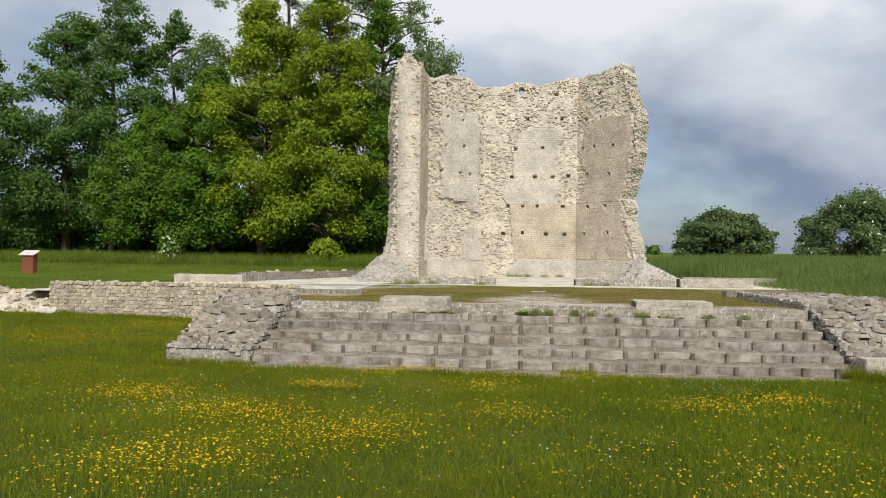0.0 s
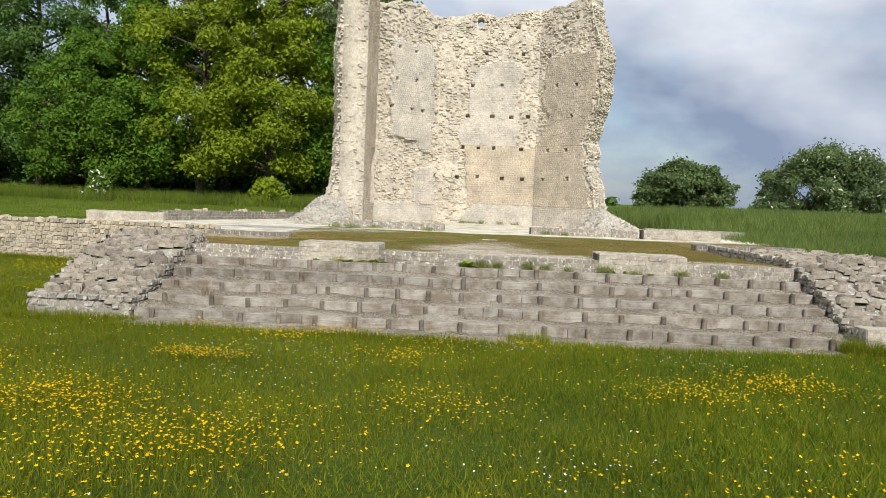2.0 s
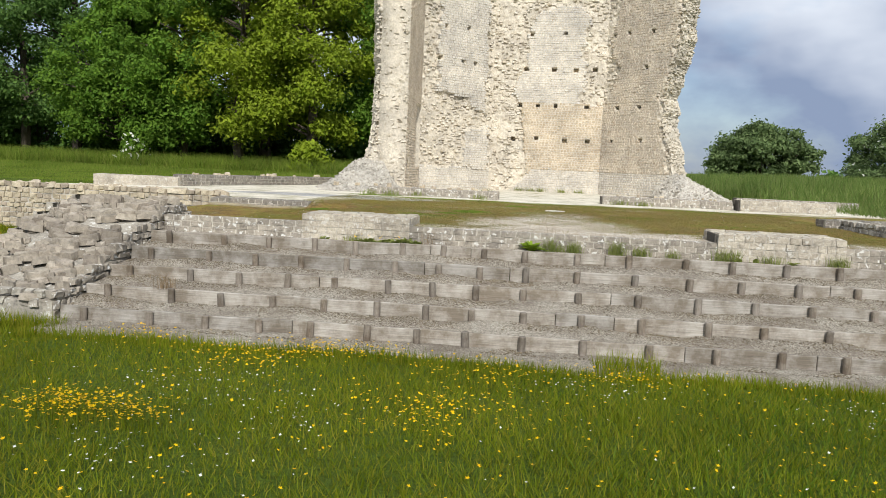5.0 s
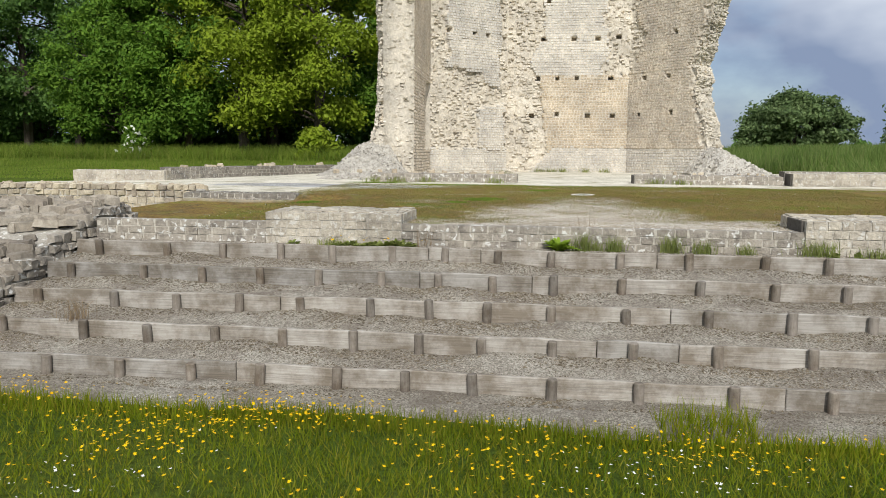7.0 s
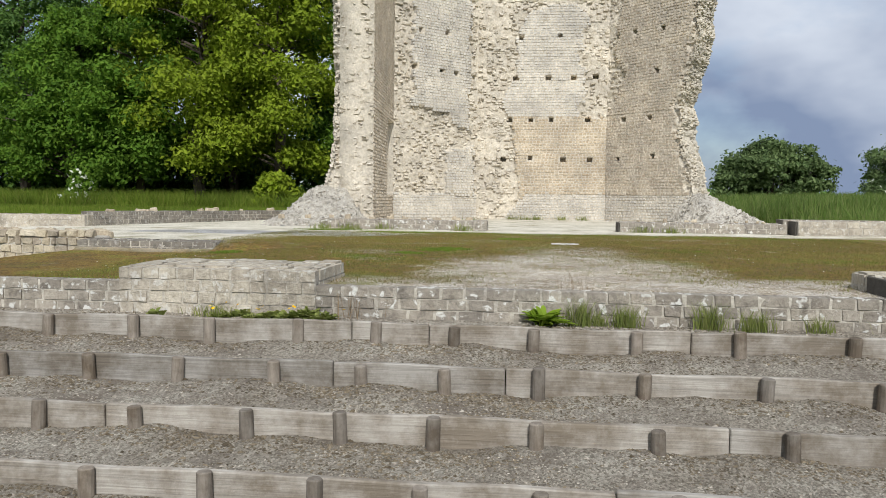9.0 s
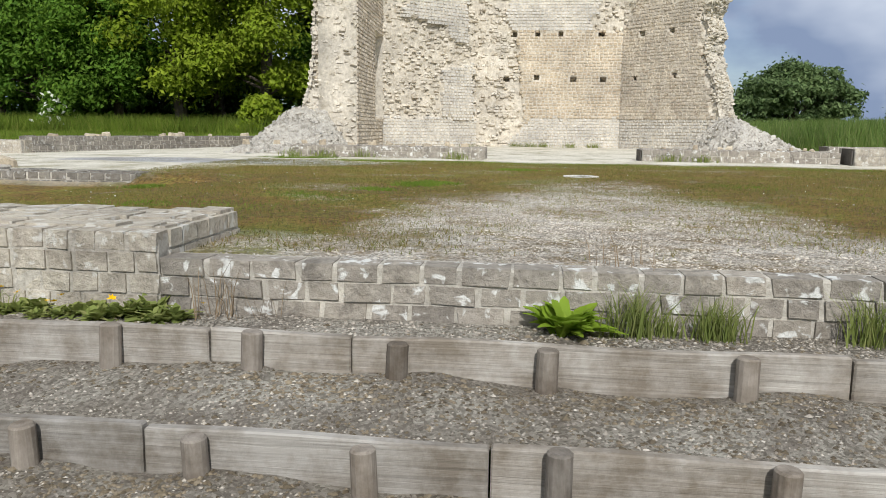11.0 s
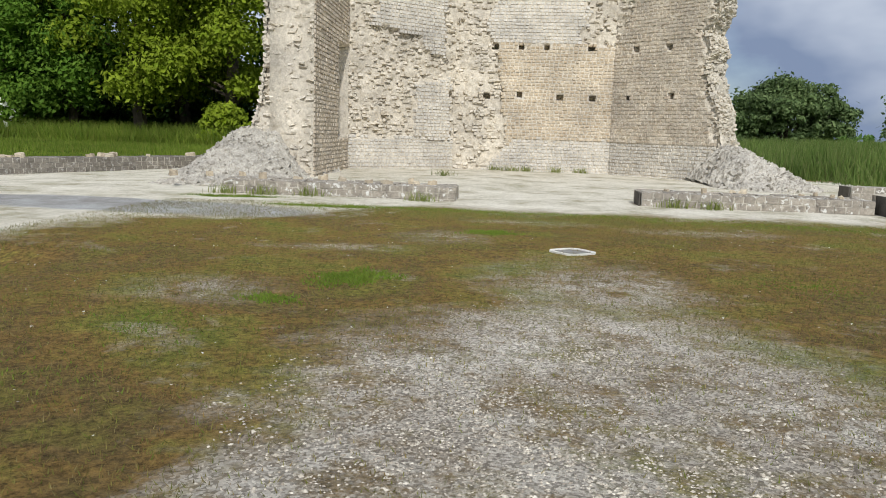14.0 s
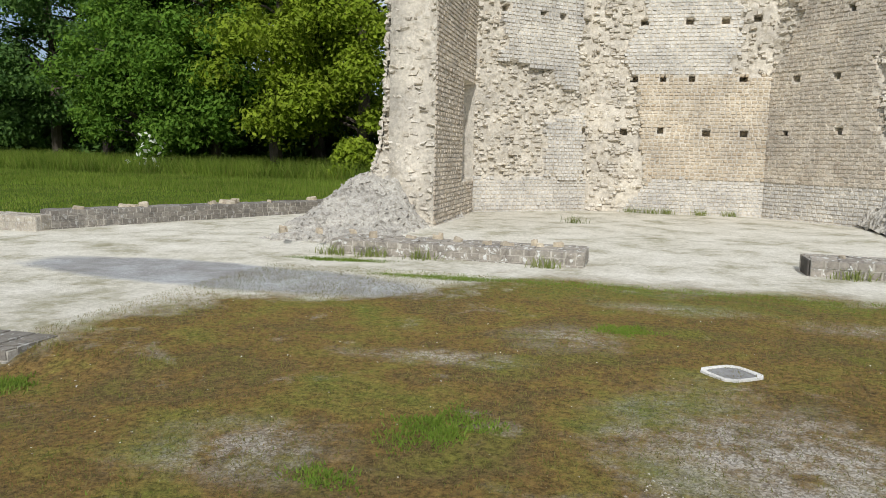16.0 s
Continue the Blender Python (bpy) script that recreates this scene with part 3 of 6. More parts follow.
def slab(name, p, q, thick, top, parent, edge=None, holes=(), slot=None, rough=None, ext=(0.0, 0.0), proud=None):
    """Thick wall from p to q with a ragged top; rough(s, z) tells where its rubble core lies open."""
    (ux, uy), d = unit(p, q)
    nx, ny = -uy, ux            # away from the inside
    bm = bmesh.new()
    span = d + ext[0] + ext[1]
    cols = max(8, int(span / 0.05))
    lev = np.linspace(0.7, 11.6, 200)
    last = len(lev) - 1
    front, back = {}, {}
    for i in range(cols + 1):
        s = span * i / cols - ext[0]
        t = top(s)
        for j, z in enumerate(lev):
            zz = min(z, t)
            ss = s if edge is None else min(s, edge(zz))
            dep = 0.006 + 0.006 * noise.noise((ss * 5 + p[0], zz * 5, p[1]))
            if proud is not None:
                dep -= proud(ss, zz)
            if rough is None or rough(ss, zz):
                dep = relief(ss, zz, p[0] * 3) + 0.02
            if slot and slot[0] < ss < slot[1] and slot[2] < zz < slot[3]:
                dep = 0.5
            front[i, j] = bm.verts.new((p[0] + ux * ss + nx * dep, p[1] + uy * ss + ny * dep, zz))
            if i in (0, cols) or j in (0, last):
                sb = ss if edge is None else min(ss, edge(zz) - END_SLANT * thick)
                back[i, j] = bm.verts.new((p[0] + ux * sb + nx * thick, p[1] + uy * sb + ny * thick, zz))
    step_s, step_z = span / cols, lev[1] - lev[0]
    socket = set()
    for a, b in holes:
        a += ext[0]
        for ia in range(int((a - 0.07) / step_s), int((a + 0.07) / step_s) + 1):
            for jb in range(int((b - 0.055 - lev[0]) / step_z), int((b + 0.055 - lev[0]) / step_z) + 1):
                socket.add((ia, jb))
    deep = {}

    def inner(i, j):
        if (i, j) not in deep:
            v = front[i, j].co
            deep[i, j] = bm.verts.new((v.x + nx * 0.4, v.y + ny * 0.4, v.z))
        return deep[i, j]
    for i in range(cols):
        for j in range(last):
            at = ((i, j), (i + 1, j), (i + 1, j + 1), (i, j + 1))
            if (i, j) in socket:
                bm.faces.new([inner(*k) for k in at])
                for (m, n_), side in zip(((i, j - 1), (i + 1, j), (i, j + 1), (i - 1, j)), range(4)):
                    if (m, n_) not in socket:
                        k0, k1 = at[side], at[(side + 1) % 4]
                        bm.faces.new((front[k0], front[k1], inner(*k1), inner(*k0)))
            else:
                bm.faces.new([front[k] for k in at])
        bm.faces.new((front[i, last], front[i + 1, last], back[i + 1, last], back[i, last]))
    for j in range(last):
        bm.faces.new((back[0, j], front[0, j], front[0, j + 1], back[0, j + 1]))
        bm.faces.new((front[cols, j], back[cols, j], back[cols, j + 1], front[cols, j + 1]))
    loop_ = [back[i, last] for i in range(cols + 1)] + [back[cols, j] for j in range(last - 1, -1, -1)] + [back[i, 0] for i in range(cols - 1, -1, -1)] + [back[0, j] for j in range(1, last)]
    bm.faces.new(loop_)
    bmesh.ops.remove_doubles(bm, verts=bm.verts, dist=0.002)
    bmesh.ops.recalc_face_normals(bm, faces=bm.faces)
    for f in bm.faces:
        f.smooth = len(f.verts) < 6
    return part(name, bm, CORE, parent)


def relief_patch(name, place, us, vs, seed, mat, amount=1.0, scale=1.0, smooth=True):
    """A rubble surface: place(u, v) gives a point and its outward normal."""
    V = []
    for v in vs:
        for u in us:
            o, nrm = place(u, v)
            V.append(Vector(o) - Vector(nrm) * (relief(u * scale, v * scale, seed) * amount - 0.05))
    nx = len(us)
    i = (np.arange(len(vs) - 1)[:, None] * nx + np.arange(nx - 1)[None]).ravel()
    me = mesh_np(name, np.array(V), np.stack([i, i + 1, i + nx + 1, i + nx], 1))
    return link_mesh(name, me, mat, smooth=smooth)


BROWN_OB = stone_mat("brown_facing_block", [(0.5, 0.44, 0.36), (0.58, 0.52, 0.43), (0.54, 0.49, 0.42), (0.62, 0.57, 0.49)], stain=(0.22, 0.16, 0.1), stain_amount=0.4, random_from="object")
ruin = empty("temple_ruin", 0, 34, BASE, "tall broken octagonal wall of pale limestone rubble with putlog holes", "ruin")


def under(ob, thing):
    """Parents ob under thing and leaves it where it stands."""
    ob.parent = thing
    ob.matrix_parent_inverse = Matrix.Translation(thing.location).inverted()
    return ob


HOLES = {
    "back": [(x + 1.35, z) for x, z in ((-0.45, 3.2), (0.5, 3.22), (1.62, 3.18), (2.55, 3.2), (-0.22, 4.56), (0.5, 4.55), (1.2, 4.55), (2.45, 4.55),
             (-0.05, 5.97), (1.06, 5.97), (1.93, 6.0), (2.71, 6.02), (0.12, 7.35), (1.44, 7.43), (0.69, 8.82), (2.36, 8.85), (2.09, 10.05))],
    "left": [(s - 0.19, z) for s, z in ((3.55, 3.2), (3.65, 4.55), (3.6, 6.0), (2.7, 6.05), (2.1, 6.08), (1.0, 6.1), (1.2, 7.3), (2.3, 7.35), (2.2, 8.6), (1.3, 8.65), (0.62, 10.2), (3.4, 9.9))],
    "right": [(s, z) for s, z in ((0.5, 3.2), (1.9, 3.25), (0.7, 4.5), (1.75, 4.5), (2.0, 6.0), (0.4, 7.3), (1.1, 7.35), (2.2, 7.3), (0.5, 8.7), (1.4, 8.75), (1.3, 9.9), (2.0, 10.2))],
    "side": [(2.6, 7.6), (1.4, 5.2)],
}


def clear_of(holes, s, z, r=0.105):
    return all(abs(s - a) > r or abs(z - b) > 0.085 for a, b in holes)


def zone_back(s, z):
    left = steps_of(z, ((1.6, 1.55), (2.4, 1.42), (3.5, 1.36), (4.6, 1.1), (5.1, 0.85), (6.1, 1.3), (7.5, 1.4), (8.6, 1.9))) + jag(z, 0.08, 7.0)
    if z < 2.0 + jag(s, 0.06, 1.0) and s > 0.85 + 0.9 * (z - 1.06) + jag(z, 0.06, 2.0):
        return "wash"
    if s < left:
        return "rubble"
    if z < 4.65 + jag(s, 0.06, 3.0):
        return "ochre"
    if z < 8.5 - 0.3 * (s - 2.7) ** 2 + jag(s, 0.1, 4.0):
        return "grey" if s < 3.6 + jag(z, 0.25, 9.0) else "rubble"
    return "rubble"


def zone_left(s, z):
    if z < 1.95 + jag(s, 0.1, 1.4):
        return "wash"
    if 2.1 < s < 3.32 + jag(z, 0.05, 2) and z < 3.45 + 0.12 * s - 0.25 + jag(s, 0.06, 4):
        return "grey"
    if z < steps_of(s, ((0, 4.95), (0.4, 4.82), (1.0, 4.9), (1.5, 4.72), (2.2, 4.68), (2.35, 4.4), (3.0, 4.2), (3.4, 4.0))) + jag(s, 0.08, 2.2):
        return "rubble"
    if 0.72 + jag(z, 0.15, 3.3) < s < 3.1 + jag(z, 0.12, 1.9) and z < 8.95 + jag(s, 0.15, 5):
        return "grey"
    return "rubble"


def zone_right(s, z):
    e = right_edge(z)
    if s > e - 0.08:
        return None
    if s > e - 0.2 + jag(z, 0.1, 3):
        return "rubble"
    if z < 2.0:
        return "wash"
    if z < 4.7 + jag(s, 0.06, 1.0):
        return "brown"
    if z < 8.7 + jag(s, 0.12, 2.0):
        return "brown2" if s > steps_of(z, ((4.7, 0.0), (5.3, 0.45), (5.5, 0.5), (6.05, 0.82), (6.15, 0.72), (6.7, 0.28), (7.8, 0.45), (8.5, 0.6))) + jag(z, 0.04, 5.0) else "rubble"
    return "rubble"


def zone_side(s, z):
    return None if s < 1.4 + jag(z, 0.05, 2) and 1.9 < z < 4.2 + jag(s, 0.05, 3) else "brown2"


PANELS = (("left", A, B, top_left, zone_left), ("back", B, C, top_back, zone_back), ("right", C, D, top_right, zone_right), ("side", A, E_, top_side, zone_side))
STYLE = {"wash": ("lime-washed lower courses", GREY), "grey": ("pale grey repaired facing", GREY), "ochre": ("ochre coursed facing", OCHRE), "brown": ("brown coursed facing", BROWN),
         "brown2": ("grey-brown coursed facing", BROWN), "rubble": ("exposed rubble core", RUBBLE)}


def facing_out(nm, style):
    """How far a facing stands out before the wall's plane."""
    return {"rubble": -0.012, "wash": 0.02, "grey": 0.085 if nm == "left" else 0.045, "brown2": 0.06 if nm == "right" else 0.02, None: 0.0}.get(style, 0.04)


for k, (nm, p, q, top, zone) in enumerate(PANELS):
    flip = nm == "side"
    (ux, uy), d = unit(p, q)
    nin = (uy, -ux, 0) if not flip else (-uy, ux, 0)
    if flip:
        core = slab("core", q, p, 0.92, lambda s: top_side(d - s), None, holes=[(d - a, b) for a, b in HOLES[nm]], slot=(d - 1.38, d - 0.04, 1.95, 4.2), rough=lambda s, z: z > 9.9, ext=(0.0, 0.3))
    else:
        core = slab("core", p, q, 1.15, top, None, edge=right_edge if nm == "right" else None, holes=HOLES[nm], rough=lambda s, z: zone(s, z) in (None, "rubble"), proud=lambda s, z: max(0.0, facing_out(nm, zone(s, z)) - 0.011), ext=(0.02 if nm == "left" else 0.3, 0.0 if nm == "right" else 0.3))
    under(core, ruin)
    for style in ("wash", "grey", "ochre", "brown", "brown2", "rubble"):
        st = Stones(100 + k * 10 + len(style))
        rough = style == "rubble"
        courses(st, p, (ux, uy), nin, d, 0.95, 11.4, lambda s, z: zone(s, z) == style and z < top(s) - 0.03 and clear_of(HOLES[nm], s, z) and (not rough or st.rng.random() > 0.58),
                hc=0.088 if rough else 0.094, wc=(0.07, 0.2) if rough else (0.1, 0.145), out=facing_out(nm, style),
                jit=0.014 if rough else 0.0045, spread=0.017 if rough else 0.005, gap=0.002 if rough else 0.01, inset=0.02 if rough else 0.012)
        if st.v and flip:
            st.split("block", lambda c: c[2] < 2.5, BROWN_OB, ruin)
        if st.v:
            tagged(under(link_mesh("facing" if not rough else "rubble_face", st.mesh("facing"), STYLE[style][1]), ruin), STYLE[style][0], kind="stuff")

# broken front of the left wall: the pier, its outer side flaring towards the back
PIER_X, PIER_FLARE = -3.72, 0.24


def pier_out(z):
    """How far the broken wall end reaches outward at each height."""
    return 1.02 + 0.08 * math.exp(-((z - 7.6) / 1.2) ** 2) + 0.42 * max(0.0, (4.0 - z) / 2.6) ** 1.5 + jag(z, 0.05, 8.0)


bm = bmesh.new()
rings = []
for z in np.linspace(0.8, 9.75, 50):
    w = pier_out(z) - 0.05
    rings.append([bm.verts.new(c) for c in ((-4.5, 30.78, z), (PIER_X - w, 30.78, z), (PIER_X - w - 3.4 * PIER_FLARE, 34.2, z), (-4.5, 34.2, z))])
for r0, r1 in zip(rings, rings[1:]):
    for k in range(4):
        bm.faces.new((r0[k], r0[(k + 1) % 4], r1[(k + 1) % 4], r1[k]))
bm.faces.new(rings[-1])
crest = ((0.03, 9.6), (0.14, 9.9), (0.36, 10.2), (0.5, 10.47), (0.66, 10.45), (0.86, 10.2), (1.0, 10.0), (1.04, 9.6))
near_, far_ = [bm.verts.new((PIER_X - u, 30.76, z)) for u, z in crest], [bm.verts.new((PIER_X - u, 32.2, z - 0.3 * (z > 9.9))) for u, z in crest]
bm.faces.new(near_)
bm.faces.new(far_[::-1])
for k in range(len(crest)):
    k2 = (k + 1) % len(crest)
    bm.faces.new((near_[k], far_[k], far_[k2], near_[k2]))
bmesh.ops.recalc_face_normals(bm, faces=bm.faces)
under(part("core", bm, CORE, None), ruin)


def pier_place(u, z):
    """Round the broken end: across its front, then back along the outer side."""
    zz = min(z, 10.55 - 1.1 * abs(min(u, 1.25) - 0.57))
    w = pier_out(zz)
    if u < w - 0.12:
        return (PIER_X - u, 30.72, zz), (0, -1, 0)
    if u < w + 0.12:
        return (PIER_X - w + 0.04, 30.76, zz), (-0.7, -0.7, 0)
    return (PIER_X - w - PIER_FLARE * (u - w), 30.72 + u - w, zz), (-1, 0, 0)


tagged(under(relief_patch("rubble_face", pier_place, np.arange(0, 4.4, 0.045), np.arange(0.9, 10.9, 0.05), 3.3, CORE, 1.7), ruin), "broken end of the wall")
st = Stones(77)
courses(st, (PIER_X, 30.7), (-1, 0), (0, -1, 0), 1.6, 0.95, 10.4, lambda s, z: s < pier_out(z) - 0.05 and z < 10.45 - 1.1 * abs(s - 0.57) and st.rng.random() > 0.3, hc=0.09, wc=(0.07, 0.2), out=0.004, jit=0.018, spread=0.035, gap=0.002, inset=0.024)
for i in range(2600):
    z, y = st.rng.uniform(1, 9.7), st.rng.uniform(30.75, 34)
    st.add((PIER_X - pier_out(z) - PIER_FLARE * (y - 30.72), y, z), (0, -1, 0), (-1, 0, 0), st.rng.uniform(0.08, 0.2), st.rng.uniform(0.07, 0.1), 0.06, st.rng.uniform(0, 0.05), inset=0.02, jit=0.013)
tagged(under(link_mesh("loose_facing", st.mesh("loose_facing"), RUBBLE), ruin), "stones standing proud of the broken wall end", kind="stuff")
# broken end of the right wall
(ux, uy), d = unit(C, D)


def end_place(u, z):
    zz = min(z, 10.7)
    e = right_edge(zz) + 0.02 - END_SLANT * max(u, 0)
    return (C[0] + ux * e - uy * u, C[1] + uy * e + ux * u, zz), (ux, uy, 0)


tagged(under(relief_patch("rubble_face", end_place, np.arange(-0.03, 1.15, 0.045), np.arange(0.9, 10.8, 0.05), 7.7, CORE, 1.3), ruin), "broken end of the wall")
st = Stones(79)
for i in range(1700):
    z, t = st.rng.uniform(1.0, 10.6), st.rng.uniform(0, 1.1)
    o, nrm = end_place(t, z)
    st.add(o, (-uy, ux, 0), nrm, st.rng.uniform(0.08, 0.2), st.rng.uniform(0.06, 0.1), 0.06, st.rng.uniform(0, 0.06), inset=0.022, jit=0.014)
tagged(under(link_mesh("loose_facing", st.mesh("loose_facing"), RUBBLE), ruin), "stones standing proud of the broken wall end", kind="stuff")

# small arched opening in the crest, and the stone bridging a slit
bm = bmesh.new()
prev = None
for k in range(13):
    a = math.pi * k / 12
    row = []
    for rad in (0.165, 0.36 + 0.03 * math.sin(k * 2.3)):
        for y in (37.22, 38.2):
            row.append(bm.verts.new((B[0] + 1.74 + math.cos(a) * rad, y, 10.24 + math.sin(a) * (rad + 0.03))))
    if prev:
        for m, n_ in ((0, 1), (1, 3), (3, 2), (2, 0)):
            bm.faces.new((prev[m], prev[n_], row[n_], row[m]))
    prev = row
bmesh.ops.recalc_face_normals(bm, faces=bm.faces)
under(part("arch", bm, CORE, None, "small ragged arch at the wall's crest"), ruin)
(ux, uy), d = unit(A, B)
st = Stones(83)
for k in range(9):
    sx, z = 1.18 + st.rng.uniform(-0.1, 0.1), 10.36 + 0.035 * k
    st.add((A[0] + ux * sx, A[1] + uy * sx, z), (ux, uy, 0), (uy, -ux, 0), 0.24, 0.1, 0.6, 0.0, inset=0.02, jit=0.014)
for k in range(16):
    a = math.pi * (k + 0.5) / 16
    st.add((B[0] + 1.74 + math.cos(a) * 0.3, 37.2, 10.25 + math.sin(a) * 0.32), (1, 0, 0), (0, -1, 0), 0.12, 0.1, 0.1, 0.02, inset=0.02, jit=0.016)
tagged(under(link_mesh("crest_stone", st.mesh("crest_stone"), RUBBLE), ruin), "stones over the openings in the crest", kind="stuff")

# ---- steps ----
def rounded_box(w, d, h, bevel=0.006, wob=0.0, cuts=0, seed=0):
    bm = bmesh.new()
    bmesh.ops.create_cube(bm, size=1)
    bmesh.ops.scale(bm, vec=(w, d, h), verts=bm.verts)
    if cuts:
        ed = [e for e in bm.edges if abs(e.verts[0].co.x - e.verts[1].co.x) > w * 0.9]
        bmesh.ops.subdivide_edges(bm, edges=ed, cuts=cuts)
    bmesh.ops.bevel(bm, geom=[e for e in bm.edges if e.is_manifold and e.calc_face_angle() > 0.5], offset=bevel, segments=1, affect="EDGES")
    if wob:
        for v in bm.verts:
            v.co.z += wob * math.sin(v.co.x * 5.3 + seed) * (1 if v.co.z > 0 else 0.3)
            v.co.y += wob * 0.6 * math.sin(v.co.x * 3.1 + seed * 2)
    return bm


POST_X = [-4.1, -3.35, -2.75, -2.16, -1.6, -1.01, -0.5, 0.01, 0.54, 1.15, 1.79, 2.44, 3.02, 3.62, 4.24, 4.85, 5.4, 5.92]
STEP_L, STEP_R = -4.38, 6.25
rng = np.random.default_rng(5)


def tread_z(i, X, Y):
    """Gravel level of a tread: earth banks up against the board behind it."""
    y, z = 13.0 + 0.49 * i, 0.235 + 0.165 * i
    up = (0.05 + 0.034 * wave(X * 2.7, 0 * X, i * 1.9) + 0.012 * wave(X * 8.0, 0 * X, i * 0.7)) if i < 4 else 0.006
    return z - 0.02 + smooth01(y + 0.12, y + 0.47, Y) * up + 0.006 * wave(X * 4, Y * 9, i) + 0.003 * wave(X * 13, Y * 17, i + 1)


for i in range(5):
    y, z = 13.0 + 0.49 * i, 0.235 + 0.165 * i
    step = empty("timber_step", 0, y, z - 0.17, "weathered grey timber board step with round stakes and gravel tread", "step", "timber steps")
    cuts = sorted(rng.choice(POST_X[3:-2], 3, replace=False))
    edges = [STEP_L] + [c + 0.35 for c in cuts] + [STEP_R]
    for a, b in zip(edges, edges[1:]):
        ob = part("riser_board", rounded_box(b - a - 0.006, 0.042, 0.2, 0.006, 0.006, 10, seed=a + i), BOARD, step)
        ob.location = ((a + b) / 2, 0.045, 0.07 + rng.uniform(-0.004, 0.004))
        ob.rotation_euler = (rng.uniform(-0.03, 0.03), 0, rng.uniform(-0.002, 0.002))
    for px in POST_X:
        bm = bmesh.new()
        bmesh.ops.create_cone(bm, cap_ends=True, segments=14, radius1=0.039, radius2=0.037, depth=0.26)
        bmesh.ops.bevel(bm, geom=[e for e in bm.edges if e.verts[0].co.z > 0.1 and e.verts[1].co.z > 0.1], offset=0.006, segments=1, affect="EDGES")
        ob = part("stake", bm, POST, step, smooth=False)
        ob.location = (px + rng.uniform(-0.02, 0.02), -0.012, 0.045 + rng.uniform(-0.012, 0.016))
        ob.rotation_euler = (rng.uniform(-0.06, 0.03), rng.uniform(-0.05, 0.05), rng.uniform(0, 6))
    tr = link_mesh("gravel_tread", grid_mesh("gravel_tread", np.arange(STEP_L, STEP_R + 0.1, 0.07), np.linspace(y + 0.062, y + 0.53, 10), lambda X, Y, i=i: tread_z(i, X, Y)), TREAD, smooth=True)
    under(tr, step)["label"] = "gravel tread with dry litter"
# earth apron below the lowest board
apron = link_mesh("ground_apron", grid_mesh("ground_apron", np.arange(-4.4, 6.3, 0.1), np.linspace(12.35, 13.03, 9), lambda X, Y: 0.075 + 0.02 * smooth01(12.5, 13, Y) - 0.06 * smooth01(12.6, 12.35, Y) + 0.012 * wave(X * 4, Y * 6, 3)), TREAD, smooth=True)
tagged(apron, "strip of bare gravelly earth below the steps", "ground", kind="structure")


def block_wall(name, x0, x1, y, depth, z0, z1, label, mat, hc=0.092, wc=(0.105, 0.15), end_l=True, end_r=True, group="", cap=()):
    """Low wall of small squared blocks: mortar core and its stones as pieces."""
    th = empty(name, (x0 + x1) / 2, y, z0, label, "low wall", group)
    bm = rounded_box(x1 - x0 - 0.008, depth - 0.008, z1 - z0 - 0.008, 0.01)
    core = part("mortar_core", bm, MORTAR, th)
    core.location = (0, depth / 2, (z1 - z0) / 2 - 0.004)
    r = np.random.default_rng(int(abs(x0 * 100 + y * 10)) % 9999)
    shapes = []
    for k in range(6):
        s = Stones(200 + k)
        s.add((0, 0, 0), (1, 0, 0), (0, -1, 0), 1, 1, 0.5, 0.5, inset=0.03, jit=0.02)
        shapes.append(s.mesh("block"))
        shapes[-1].materials.append(mat)
    n_c = max(1, round((z1 - z0) / hc))
    h = (z1 - z0) / n_c

    def put(cx, cy, cz, w, dd, turn):
        ob = new("block", shapes[int(r.integers(6))])
        ob.parent = th
        ob.location = (cx - th.location.x, cy - y, cz - z0)
        ob.scale = (w, dd, h - 0.006)
        ob.rotation_euler = (r.normal(0, 0.012), r.normal(0, 0.012), turn + r.normal(0, 0.02))
    for c in range(n_c):
        cz = z0 + (c + 0.5) * h
        s = x0 - (0.06 if c % 2 else 0)
        while s < x1 - 0.02:
            w = r.uniform(*wc)
            a, e = max(s, x0), min(s + w, x1)
            if x1 - e < 0.05:
                e = x1
            if e - a > 0.035:
                put((a + e) / 2, y + 0.056 + r.normal(0, 0.002), cz, e - a - 0.010, 0.12, 0)
            s = max(e, s + w)
        for flag, ex, turn in ((end_l, x0, -math.pi / 2), (end_r, x1, math.pi / 2)):
            if flag:
                t = 0.09
                while t < depth - 0.04:
                    w = min(r.uniform(*wc), depth - t)
                    put(ex + (0.056 if ex == x0 else -0.056), y + t + w / 2, cz, w - 0.008, 0.12, turn)
                    t += w
    if cap:
        t = 0.1
        while t < depth - 0.06:
            row, s = min(r.uniform(*cap), depth - t), x0 + 0.02
            while s < x1 - 0.06:
                w = min(r.uniform(*cap) * 1.3, x1 - 0.02 - s)
                ob = new("block", shapes[int(r.integers(6))])
                ob.parent = th
                ob.location = (s + w / 2 - th.location.x, t + row / 2, z1 - z0 - 0.055 + r.normal(0, 0.003))
                ob.scale = (w - 0.004, 0.12, row - 0.004)
                ob.rotation_euler = (-math.pi / 2 + r.normal(0, 0.02), r.normal(0, 0.02), 0)
                s += w
            t += row
    return th


